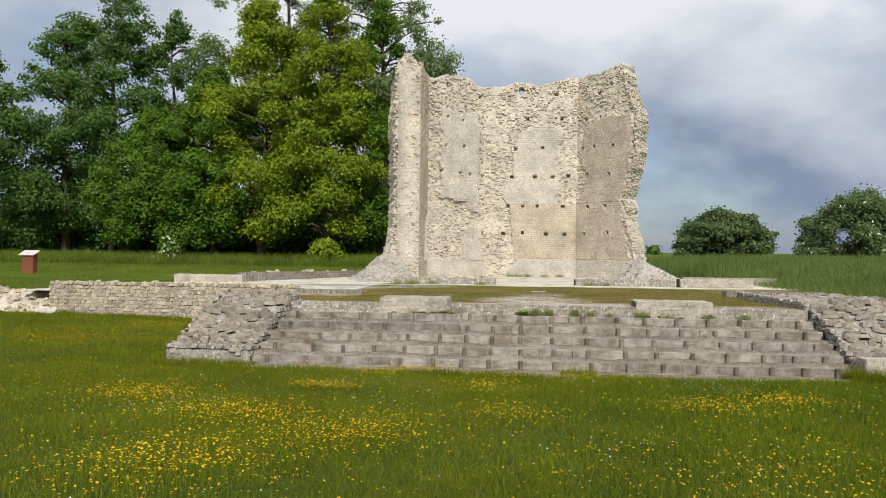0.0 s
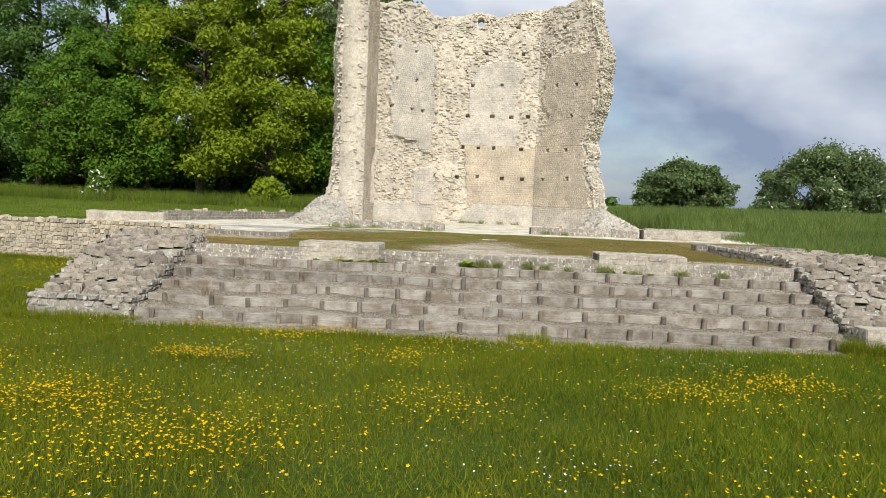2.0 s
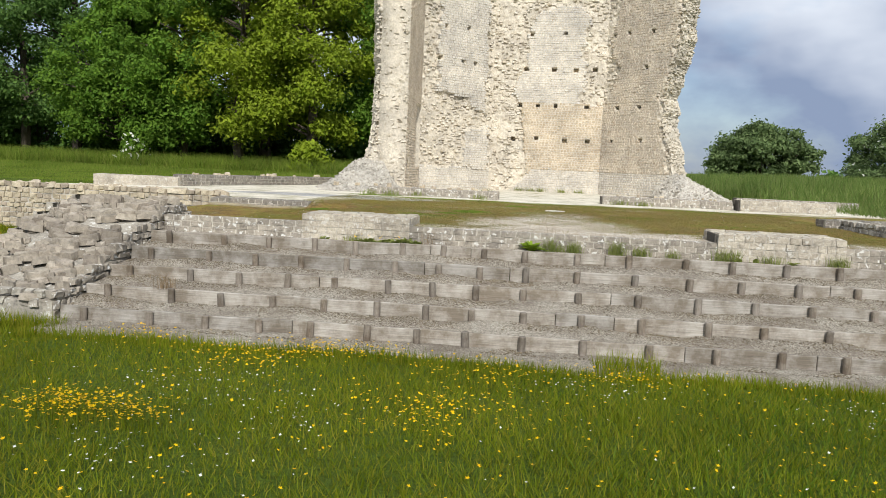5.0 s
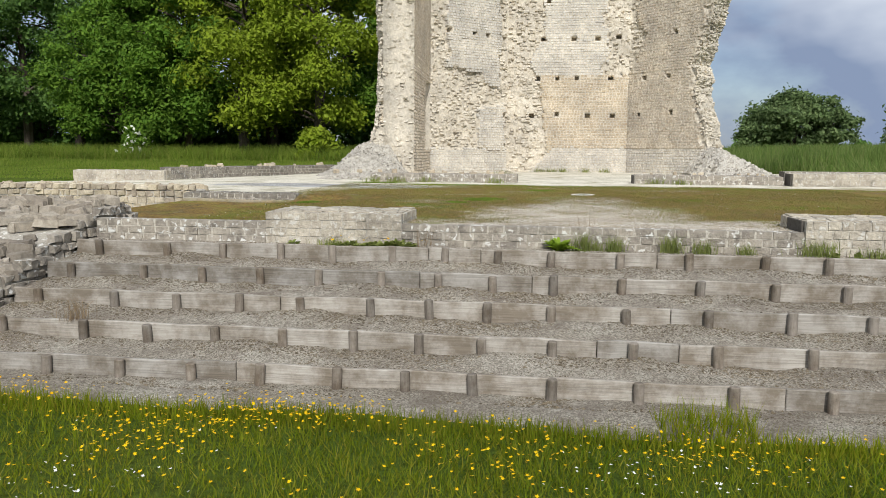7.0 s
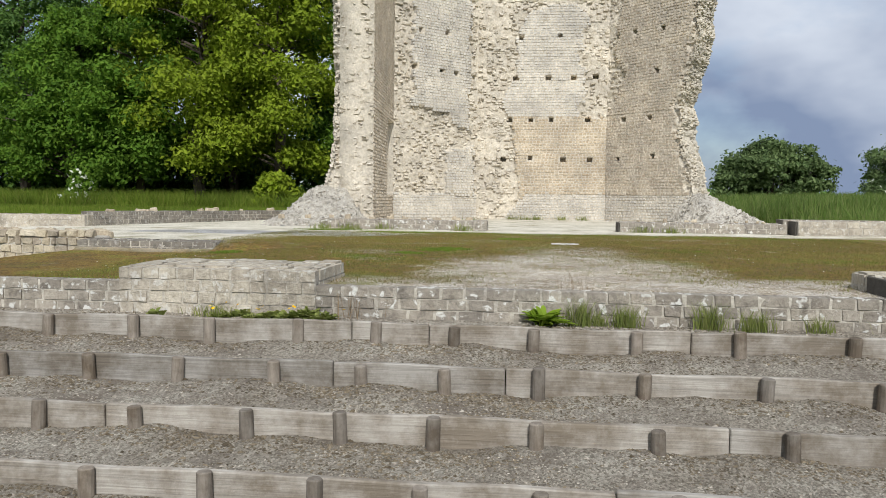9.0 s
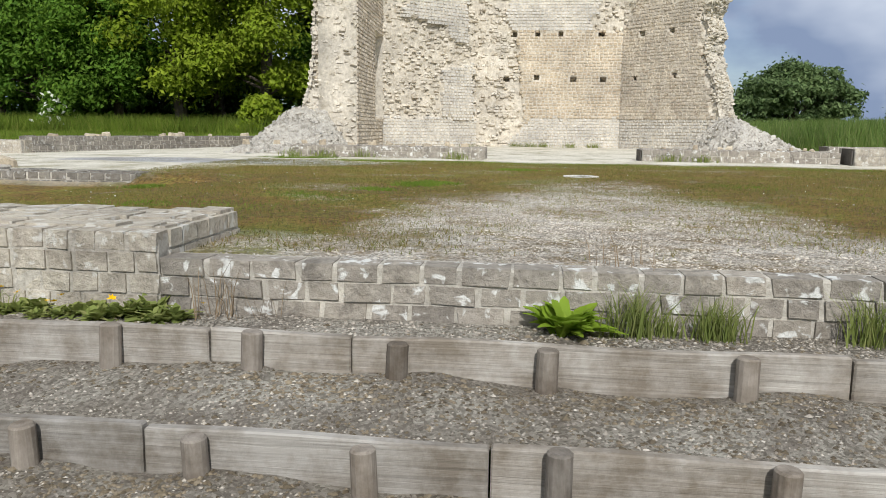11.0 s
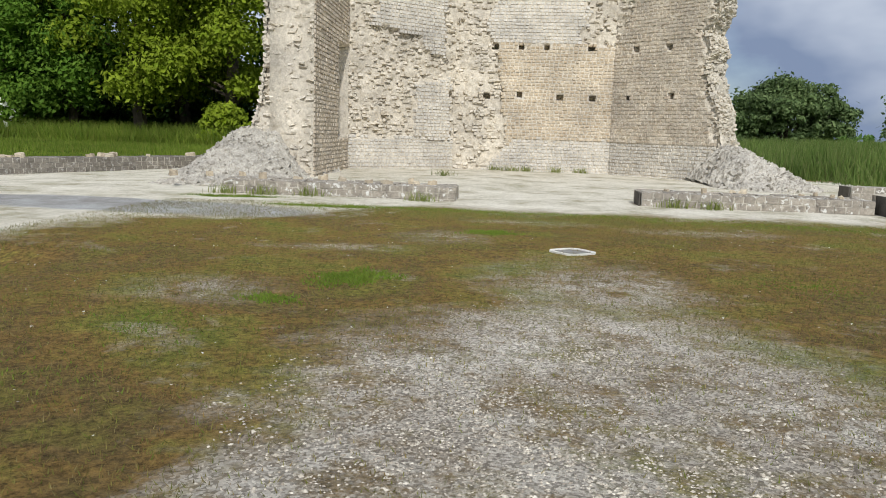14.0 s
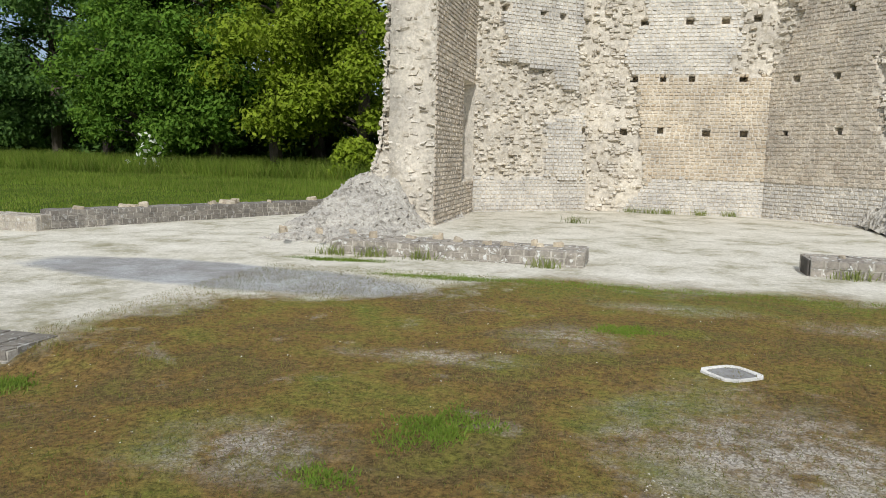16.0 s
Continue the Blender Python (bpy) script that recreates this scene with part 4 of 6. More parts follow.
def cap_slabs(name, x0, x1, y0, y1, zf, label, parent_cat="rubble", n=60, size=(0.16, 0.4), seed=1, tilt=0.12, mat=None):
    """Loose flat stones bedded on top of a wall, as one thing with each stone a piece."""
    th = empty(name, (x0 + x1) / 2, (y0 + y1) / 2, float(zf((x0 + x1) / 2, (y0 + y1) / 2)), label, parent_cat)
    r = np.random.default_rng(seed)
    shapes = []
    for k in range(7):
        bm = bmesh.new()
        m = 7
        ring = [(math.cos(2 * math.pi * (j + r.uniform(-0.25, 0.25)) / m) * r.uniform(0.38, 0.55), math.sin(2 * math.pi * j / m) * r.uniform(0.36, 0.55)) for j in range(m)]
        lo = [bm.verts.new((a, b, -0.5)) for a, b in ring]
        hi = [bm.verts.new((a * 0.86, b * 0.86, 0.5 + r.uniform(-0.22, 0.22))) for a, b in ring]
        mid = bm.verts.new((r.uniform(-0.1, 0.1), r.uniform(-0.1, 0.1), 0.5 + r.uniform(-0.1, 0.2)))
        for j in range(m):
            k2 = (j + 1) % m
            bm.faces.new((lo[j], lo[k2], hi[k2], hi[j]))
            bm.faces.new((hi[j], hi[k2], mid))
        me = bpy.data.meshes.new("stone")
        bm.to_mesh(me)
        bm.free()
        me.materials.append(mat or SLABS_OB)
        shapes.append(me)
    for k in range(n):
        px, py = r.uniform(x0 + 0.1, x1 - 0.1), r.uniform(y0 + 0.06, y1 - 0.06)
        s = r.uniform(*size)
        ob = new("stone", shapes[int(r.integers(7))])
        ob.parent = th
        hz = r.uniform(0.05, 0.11)
        ob.scale = (s * r.uniform(0.9, 1.5), s * r.uniform(0.6, 1.0), hz)
        ob.location = (px - th.location.x, py - th.location.y, float(zf(px, py)) - th.location.z + hz * r.uniform(-0.05, 0.35))
        ob.rotation_euler = (r.normal(0, tilt), r.normal(0, tilt), r.normal(0, 0.5))
    return th


SLABS_OB = stone_mat("flat_rubble_piece", [(0.29, 0.26, 0.215), (0.42, 0.38, 0.32), (0.35, 0.32, 0.27), (0.24, 0.21, 0.175), (0.5, 0.455, 0.39)], stain=(0.12, 0.11, 0.09), stain_amount=0.6, bump=0.8, random_from="object", grain=24)
RUBBLE_OB = stone_mat("rubble_piece", [(0.5, 0.43, 0.32), (0.62, 0.55, 0.43), (0.42, 0.36, 0.27), (0.66, 0.6, 0.48)], stain=(0.2, 0.17, 0.12), stain_amount=0.5, bump=0.8, random_from="object", grain=24)

# kerb wall at the head of the steps and the two raised blocks on it
block_wall("kerb_wall", -4.35, 6.25, 15.3, 0.17, 0.865, 1.098, "low lichen-stained wall of small squared blocks", LOWWALL, wc=(0.12, 0.2), end_l=False, end_r=False)
block_wall("stone_plinth", -2.43, -0.985, 15.275, 0.85, 0.865, 1.2, "pale squared-block plinth with weeds at its foot", NEWBLOCK, cap=(0.11, 0.19))
block_wall("stone_plinth", 2.88, 4.41, 15.275, 0.85, 0.865, 1.205, "pale squared-block plinth with a dark end, shaded and stained", NEWBLOCK, cap=(0.11, 0.19))


def flank(name, x0, x1, seed, label):
    """Sloping side wall of the steps: stepped masonry sides and a rubble top."""
    th = empty(name, (x0 + x1) / 2, 13, 0, label, "flank wall")
    bm = bmesh.new()
    prof = [(12.95, -0.3), (12.95, 0.28), (13.45, 0.4), (14.0, 0.62), (14.6, 0.85), (15.2, 1.05), (15.9, 1.2)] + ([(16.6, 0.8), (20.5, 0.76), (20.5, -0.3)] if x0 < 0 else [(20.5, 1.14), (20.5, -0.3)])
    a = [bm.verts.new((x0 + 0.04, y, z)) for y, z in prof]
    b = [bm.verts.new((x1 - 0.04, y, z)) for y, z in prof]
    bm.faces.new(a)
    bm.faces.new(b[::-1])
    for i in range(len(prof)):
        j = (i + 1) % len(prof)
        bm.faces.new((a[i], b[i], b[j], a[j]))
    bmesh.ops.recalc_face_normals(bm, faces=bm.faces)
    under(part("rubble_core", bm, LOWSTUFF, None), th)

    def top(y):
        return float(np.interp(y, [p[0] for p in prof[1:8]], [p[1] for p in prof[1:8]]))
    st = Stones(seed)
    courses(st, (x1 - 0.03, 12.95), (0, 1), (1, 0, 0), 7.8, -0.1, 1.3, lambda s, z: z < top(12.95 + s) + 0.06, hc=0.1, wc=(0.11, 0.17), out=0.03, spread=0.012, jit=0.01)
    courses(st, (x0 + 0.03, 20.75), (0, -1), (-1, 0, 0), 7.8, -0.1, 1.3, lambda s, z: z < top(20.75 - s) + 0.06, hc=0.1, wc=(0.11, 0.17), out=0.03, spread=0.012, jit=0.01)
    courses(st, (x0 + 0.02, 12.98), (1, 0), (0, -1, 0), x1 - x0 - 0.04, -0.1, 0.36, lambda s, z: True, hc=0.1, wc=(0.11, 0.17), out=0.03, spread=0.012, jit=0.01)
    inner = x1 - 0.03 if x0 < 0 else x0 + 0.03
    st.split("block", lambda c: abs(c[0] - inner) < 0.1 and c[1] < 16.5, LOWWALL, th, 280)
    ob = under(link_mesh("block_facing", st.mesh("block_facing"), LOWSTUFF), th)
    tagged(ob, "small squared facing blocks", kind="stuff")
    return top


topL = flank("stair_flank", -6.02, -4.38, 31, "sloping flank wall of the steps with rubble top")
topR = flank("stair_flank", 6.28, 8.4, 32, "sloping flank wall of the steps with broken stone top")
cap_slabs("rubble_capping", -6.02, -4.38, 12.95, 16.8, lambda x, y: topL(y) + 0.03, "flat broken stones bedded on the sloping flank wall", n=300, seed=3, size=(0.12, 0.3))
cap_slabs("rubble_capping", 6.3, 8.4, 12.95, 18.5, lambda x, y: topR(y) + 0.03, "flat broken stones bedded on the sloping flank wall", n=290, seed=4, size=(0.12, 0.32))

# ---- further walls ----
def turned(th, x, y, degrees):
    th.location.x, th.location.y = x, y
    th.rotation_euler = (0, 0, radians(degrees))
    return th


block_wall("low_wall", -6.0, -3.95, 20.55, 0.5, 0.82, 1.08, "low dark block wall ending beside the chalk track", DARKWALL, hc=0.1, wc=(0.12, 0.19), cap=(0.14, 0.24))
block_wall("low_wall", 6.0, 8.6, 20.55, 0.5, 0.9, 1.22, "low dark block wall at the terrace's edge", DARKWALL, hc=0.1, wc=(0.12, 0.19), cap=(0.14, 0.24))
block_wall("flank_end_wall", 6.3, 8.42, 12.8, 0.4, -0.06, 0.45, "clean pale squared-block end of the flank wall", NEWBLOCK, hc=0.17, wc=(0.22, 0.36))
turned(block_wall("low_wall", 0, 7.2, 0, 0.5, 0.85, 1.35, "long low wall of small dark blocks with loose stones on top", DARKWALL, hc=0.1, wc=(0.12, 0.19), cap=(0.18, 0.28)), -8.2, 30.75, 61.6)
block_wall("low_wall", -12.6, -9.92, 27.25, 0.5, 0.8, 1.27, "low pale block wall beside the chalk track", NEWBLOCK, hc=0.13, wc=(0.15, 0.26), cap=(0.18, 0.28))
block_wall("ruin_plinth", -4.0, -0.4, 26.35, 0.75, 1.02, 1.29, "low weathered plinth wall before the ruin", LOWWALL, hc=0.1, wc=(0.13, 0.22), cap=(0.16, 0.26))
block_wall("ruin_plinth", 2.42, 5.85, 26.85, 0.75, 0.98, 1.3, "low weathered plinth wall before the ruin", LOWWALL, hc=0.11, wc=(0.13, 0.22), cap=(0.16, 0.26))
block_wall("ruin_plinth", 5.98, 8.4, 26.6, 0.7, 0.98, 1.38, "pale rendered block ending the plinth", NEWBLOCK, hc=0.13, wc=(0.2, 0.35))
block_wall("low_wall", 6.7, 10.2, 29.8, 0.6, 1.0, 1.36, "low grey wall beside the grassy bank", LOWWALL, hc=0.11, wc=(0.15, 0.25))
# thin dark slabs on wall ends: shade painted into their colour, with some stain
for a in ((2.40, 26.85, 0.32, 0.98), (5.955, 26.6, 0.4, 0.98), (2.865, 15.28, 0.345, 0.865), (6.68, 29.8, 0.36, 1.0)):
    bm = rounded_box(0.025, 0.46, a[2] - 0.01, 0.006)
    ob = part("wall_end_slab", bm, stone_mat("shaded_stained_end", [(0.09, 0.085, 0.075), (0.12, 0.11, 0.1)], stain=(0.05, 0.05, 0.045)) if "shaded_stained_end" not in bpy.data.materials else bpy.data.materials["shaded_stained_end"], None)
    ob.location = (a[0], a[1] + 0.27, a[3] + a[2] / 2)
    tagged(ob, "thin dark slab with the shade and stain of a low wall's end in its colour", "slab", "stained wall ends")

# retaining wall of the terrace
ret = empty("retaining_wall", -9.7, 20.8, 0, "pale retaining wall of small squared blocks along the terrace", "retaining wall")
bm = rounded_box(7.4, 0.72, 1.5, 0.02)
ob = part("wall_core", bm, MORTAR, ret)
ob.location = (0, 0.37, 0.35)
st = Stones(41)
courses(st, (-13.4, 20.8), (1, 0), (0, -1, 0), 7.5, 0.0, 1.1, lambda s, z: True, hc=0.108, wc=(0.1, 0.2), out=0.012, spread=0.007, gap=0.003, inset=0.013, jit=0.009)
courses(st, (-13.4, 21.5), (0, -1), (-1, 0, 0), 0.7, 0.0, 1.1, lambda s, z: True, hc=0.108, wc=(0.12, 0.19), out=0.03, spread=0.01, gap=0.01)
RETAIN = stone_mat("retaining_block", [(0.46, 0.4, 0.3), (0.58, 0.51, 0.38), (0.52, 0.46, 0.36), (0.36, 0.31, 0.25), (0.62, 0.55, 0.42)], stain=(0.16, 0.14, 0.11), stain_amount=0.6)
tagged(under(link_mesh("block_facing", st.mesh("block_facing"), RETAIN), ret), "small squared facing blocks", kind="stuff")
cap_slabs("rubble_capping", -13.4, -5.9, 20.75, 21.6, lambda x, y: 1.13, "loose pale stones on the retaining wall", n=90, seed=6, size=(0.14, 0.32), mat=RUBBLE_OB)
def line_z(x, y):
    return float(ground_z(x, y)) + 0.4 * math.exp(-((y - 21.2) / 0.5) ** 2) - 0.08


bank_ob = relief_patch("rubble_bank", lambda u, v: ((u, v, line_z(u, v)), (0, 0, 1)), np.arange(-22.2, -13.1, 0.07), np.arange(20.2, 22.2, 0.06), 4.4, CORE, 1.6, 1.2, False)
tagged(bank_ob, "low mortared bank under the fallen rubble", "rubble bank")
cap_slabs("fallen_rubble", -22.0, -13.2, 20.4, 21.9, lambda x, y: line_z(x, y) - 0.02, "line of pale fallen rubble in the grass", n=230, seed=8, size=(0.14, 0.36), tilt=0.3, mat=RUBBLE_OB)
turned(cap_slabs("loose_stones", -3.5, 3.5, -0.2, 0.2, lambda x, y: 1.36, "loose pale stones lying on the low wall", n=13, seed=9, size=(0.14, 0.32), mat=RUBBLE_OB), -8.42, 30.87, 61.6)
cap_slabs("loose_stones", -5.2, -0.5, 26.6, 27.1, lambda x, y: 1.3, "loose stones on the plinth wall", n=16, seed=10, size=(0.08, 0.16), mat=RUBBLE_OB)
cap_slabs("loose_stones", 2.6, 8.2, 27.0, 27.5, lambda x, y: 1.31, "loose stones on the plinth wall", n=16, seed=11, size=(0.08, 0.16), mat=RUBBLE_OB)


HEAP = stone_mat("mortared_rubble", [(0.4, 0.385, 0.345), (0.52, 0.5, 0.455), (0.45, 0.43, 0.39)], stain=(0.2, 0.18, 0.15), stain_amount=0.6, grain=22, bump=0.9)


def heap(name, x0, x1, y0, y1, zf, label, n, seed, mat):
    """Mound of mortar and broken stones leaning on the wall."""
    th = empty(name, (x0 + x1) / 2, (y0 + y1) / 2, 1.0, label, "rubble heap")
    def place(u, v):
        e = 0.05
        z = float(zf(np.array(u), np.array(v)))
        g1 = (float(zf(np.array(u + e), np.array(v))) - z) / e
        g2 = (float(zf(np.array(u), np.array(v + e))) - z) / e
        return (u, v, z - 0.05), Vector((-g1, -g2, 1)).normalized()
    under(relief_patch("mound", place, np.arange(x0, x1, 0.045), np.arange(y0, y1, 0.045), seed, mat, 1.3, 1.7, False), th)
    st = Stones(seed)
    for i in range(n):
        x, y = st.rng.uniform(x0, x1), st.rng.uniform(y0, y1)
        o, nrm = place(x, y)
        if o[2] < 1.02:
            continue
        nrm = (nrm + Vector(st.rng.normal(0, 0.25, 3))).normalized()
        u = nrm.cross(Vector((0, 0.3, 1))).normalized()
        st.add(o, u, nrm, st.rng.uniform(0.06, 0.17), st.rng.uniform(0.05, 0.1), 0.05, st.rng.uniform(0.0, 0.045), inset=0.018, jit=0.02, up=nrm.cross(u))
    tagged(under(link_mesh("broken_stone", st.mesh("broken_stone"), HEAP), th), "broken stones", kind="stuff")
    return th


def heap_l(X, Y):
    d = np.hypot(np.maximum(np.maximum(-5.3 - X, (X + 4.45) * 2.6), 0), np.maximum(30.8 - Y, 0) * 0.75)
    return 0.98 + 0.95 * np.clip(1 - d / 1.9, 0, 1) ** 1.5 + 0.2 * smooth01(26.9, 27.6, Y) * smooth01(-6.2, -5.4, X) * smooth01(-3.3, -4.0, X)


def heap_r(X, Y):
    d = np.hypot(np.maximum(X - 5.7, 0), np.maximum(33.4 - Y, 0) * 0.9)
    return 0.98 + 1.05 * np.clip(1 - d / 2.2, 0, 1) ** 1.2 * smooth01(4.6, 5.6, X)


heap("rubble_heap", -6.6, -3.2, 26.9, 33.5, heap_l, "grey mound of mortared rubble at the broken wall's foot", 900, 51, HEAP)
heap("rubble_heap", 4.9, 8.9, 30.6, 35.5, heap_r, "dark mound of mortared rubble at the wall's foot", 900, 52, HEAP)

# ---- small fixtures ----
mh = empty("inspection_cover", 1.03, 21.75, 1.064, "small grey inspection cover in a white concrete frame", "cover")
mh.rotation_euler = (0, 0, radians(38))
bm = bmesh.new()
def loop(r, z):
    pts = []
    for k in range(16):
        a = 2 * math.pi * (k + 0.5) / 16
        c, s = math.cos(a), math.sin(a)
        f = (abs(c) ** 5 + abs(s) ** 5) ** (-0.2)
        pts.append(bm.verts.new((c * r * f, s * r * f, z)))
    return pts
l0, l1, l2, l3 = loop(0.18, -0.03), loop(0.177, 0.022), loop(0.142, 0.022), loop(0.138, 0.0)
for p, q in ((l0, l1), (l1, l2), (l2, l3)):
    for k in range(16):
        bm.faces.new((p[k], p[(k + 1) % 16], q[(k + 1) % 16], q[k]))
CONCRETE = stone_mat("white_concrete", [(0.72, 0.71, 0.68), (0.74, 0.73, 0.7)], stain=(0.4, 0.38, 0.33), stain_amount=0.4)
part("frame", bm, CONCRETE, mh, "white concrete frame")
bm = bmesh.new()
bm.faces.new(loop(0.141, 0.014))
r = bmesh.ops.extrude_face_region(bm, geom=bm.faces[:])
bmesh.ops.translate(bm, vec=(0, 0, -0.02), verts=[v for v in r["geom"] if isinstance(v, bmesh.types.BMVert)])
bmesh.ops.recalc_face_normals(bm, faces=bm.faces)
LID = stone_mat("grey_lid", [(0.26, 0.26, 0.26), (0.28, 0.28, 0.28)], stain=(0.18, 0.17, 0.15), stain_amount=0.4)
part("lid", bm, LID, mh, "grey metal lid")

board = empty("information_lectern", -21.66, 32.0, float(ground_z(-21.66, 32.0)), "rust-brown metal information lectern with a pale sloping top", "information board")
BROWNMETAL = stone_mat("rust_brown_metal", [(0.22, 0.085, 0.045), (0.24, 0.09, 0.05)], stain=(0.14, 0.06, 0.035), stain_amount=0.5, bump=0.1)
bm = rounded_box(0.56, 0.34, 0.95, 0.015)
ob = part("body", bm, BROWNMETAL, board)
ob.location = (0, 0, 0.42)
bm = rounded_box(0.74, 0.5, 0.05, 0.012)
ob = part("reading_panel", bm, CONCRETE, board, "pale sloping panel")
ob.location, ob.rotation_euler = (0, -0.02, 0.93), (radians(24), 0, 0)


# ---- plants ----
def blades(pts, height, width, seed, lean=0.5, fine=False):
    """Bent grass blades: arrays of verts and triangles, one blade a point."""
    r = np.random.default_rng(seed)
    n = len(pts)
    a = r.uniform(0, 2 * np.pi, n)
    h = np.asarray(height) * r.uniform(0.6, 1.3, n)
    w = np.asarray(width) * r.uniform(0.7, 1.3, n) / 2
    b = r.uniform(0, 2 * np.pi, n)
    k = r.uniform(0.1, 1.0, n) * lean * h
    ux, uy = np.cos(a) * w, np.sin(a) * w
    lx, ly = np.cos(b) * k, np.sin(b) * k
    P = np.asarray(pts)
    if not fine:
        V = np.stack([P + np.stack([-ux, -uy, -0.01 + 0 * ux], 1), P + np.stack([ux, uy, -0.01 + 0 * ux], 1), P + np.stack([lx, ly, h], 1)], 1)
        return V.reshape(-1, 3), np.arange(3 * n).reshape(-1, 3)
    V = np.zeros((n, 5, 3))
    V[:, 0] = P + np.stack([-ux, -uy, -0.01 + 0 * ux], 1)
    V[:, 1] = P + np.stack([ux, uy, -0.01 + 0 * ux], 1)
    V[:, 2] = P + np.stack([lx * 0.35 + ux * 0.7, ly * 0.35 + uy * 0.7, h * 0.6], 1)
    V[:, 3] = P + np.stack([lx * 0.35 - ux * 0.7, ly * 0.35 - uy * 0.7, h * 0.6], 1)
    V[:, 4] = P + np.stack([lx, ly, h], 1)
    i = np.arange(n)[:, None] * 5
    F = np.concatenate([i + [0, 1, 2], i + [0, 2, 3], i + [3, 2, 4]], 1).reshape(-1, 3)
    return V.reshape(-1, 3), F


def scatter(x0, x1, y0, y1, n, seed, zf):
    r = np.random.default_rng(seed)
    x, y = r.uniform(x0, x1, n), r.uniform(y0, y1, n)
    return np.stack([x, y, zf(x, y)], 1)


def join(lists):
    vs, fs, o = [], [], 0
    for v, f in lists:
        vs.append(v)
        fs.append(f + o)
        o += len(v)
    return np.vstack(vs), np.vstack(fs)


def grass_thing(name, lists, mat, label, category="grass"):
    ob = link_mesh(name, mesh_np(name, *join(lists)), mat)
    return tagged(ob, label, category, kind="stuff")


pool = []
for k, (x0, x1, y0, y1, n, h, w) in enumerate(((-14, 14, -9, 2.5, 60000, 0.07, 0.016), (-8, 9, 2.5, 6.5, 90000, 0.07, 0.0075), (-8, 9, 6.5, 12.5, 170000, 0.07, 0.0075), (-16, -8, 2.5, 20.7, 80000, 0.075, 0.012), (-8, -6.1, 12.5, 20.7, 14000, 0.08, 0.012), (-34, -16, -4, 24, 50000, 0.12, 0.024), (9, 20, 2.5, 20, 60000, 0.11, 0.018))):
    p = scatter(x0, x1, y0, y1, n, 60 + k, ground_z)
    keep = ~((p[:, 0] > -4.4) & (p[:, 0] < 6.3) & (p[:, 1] > 12.42)) & ~((p[:, 0] > -6.05) & (p[:, 0] < -4.3) & (p[:, 1] > 12.95)) & ~((p[:, 0] > 6.2) & (p[:, 0] < 8.45) & (p[:, 1] > 12.95))
    p = p[keep]
    hh = h * (1 + 0.55 * wave(p[:, 0] * 1.1, p[:, 1] * 1.3, 4.0) + 0.25 * wave(p[:, 0] * 4, p[:, 1] * 4, 1.0))
    pool.append(blades(p, hh, w, 70 + k, 1.3))
# dark blades, denser to the right: that side's dimness is put in as colour
lush = scatter(0.5, 12, 2.2, 12.3, 90000, 57, ground_z)
lush = lush[np.random.default_rng(58).random(len(lush)) < np.clip(0.1 + 0.2 * (lush[:, 0] - 1.0) + 0.5 * wave(lush[:, 0] * 1.3, lush[:, 1] * 1.1, 2.0), 0.02, 1)]
grass_thing("clover_sward", [blades(lush, 0.085, 0.012, 59, 1.4)], SWARD, "lush grass coloured darker to dim the meadow's right side", "grass")
grass_thing("meadow_grass", pool, GRASS, "uneven green meadow grass mown short")
# longer fringe against the steps and walls
r = np.random.default_rng(8)
fr = []
for (x0, x1, y0, y1, n, h) in ((-4.4, 6.3, 12.2, 12.48, 6000, 0.11), (1.25, 1.85, 12.45, 12.75, 420, 0.2), (-6.2, -4.2, 12.6, 12.93, 1800, 0.16), (6.0, 6.6, 12.5, 12.95, 1500, 0.24), (-13, -6.1, 20.3, 20.75, 7000, 0.13), (5.9, 6.25, 13.0, 14.2, 500, 0.22)):
    fr.append(blades(scatter(x0, x1, y0, y1, n, int(n), ground_z), h, 0.010, int(n) + 1, 0.6))
grass_thing("grass_fringe", fr, GRASS, "longer grass along the foot of the walls")

short = scatter(-40, -5.0, 27.7, 38, 65000, 80, ground_z)
short = short[short[:, 0] < -10.35 + 0.54 * (short[:, 1] - 27.6)]
back = [blades(scatter(-45, -6.2, 38, 47, 50000, 81, ground_z), 0.16, 0.03, 82), blades(short, 0.07, 0.022, 79), blades(scatter(-60, -5.5, 46, 54, 60000, 83, ground_z), 0.8, 0.035, 84, 0.9)]
grass_thing("lawn_grass", back, LAWN, "bright lawn with tall grass under the trees")
bank = [blades(scatter(7.2, 45, 30, 62, 70000, 85, ground_z), 0.5, 0.04, 86, 1.0), blades(scatter(8.6, 30, 19, 31, 40000, 87, ground_z), 0.3, 0.028, 88, 1.0), blades(scatter(3, 12, 37.5, 60, 15000, 89, ground_z), 0.7, 0.045, 90)]
grass_thing("bank_grass", bank, TALLGRASS, "tall rough grass on the bank")

# moss and short grass on the terrace
def gravelled(x, y):
    """1 where feet keep the gravel bare: a band along the kerb and a tongue leading inward."""
    a = 1.1 - np.hypot((x - 2.5) / 3.4, (y - 15.4) / 1.3)
    b = 1.1 - np.hypot((x - 0.85) / 1.3, (y - 17.1) / 2.6)
    return np.maximum(a, b) * 1.3 + 0.35 * wave(x * 3, y * 3, 5.0)


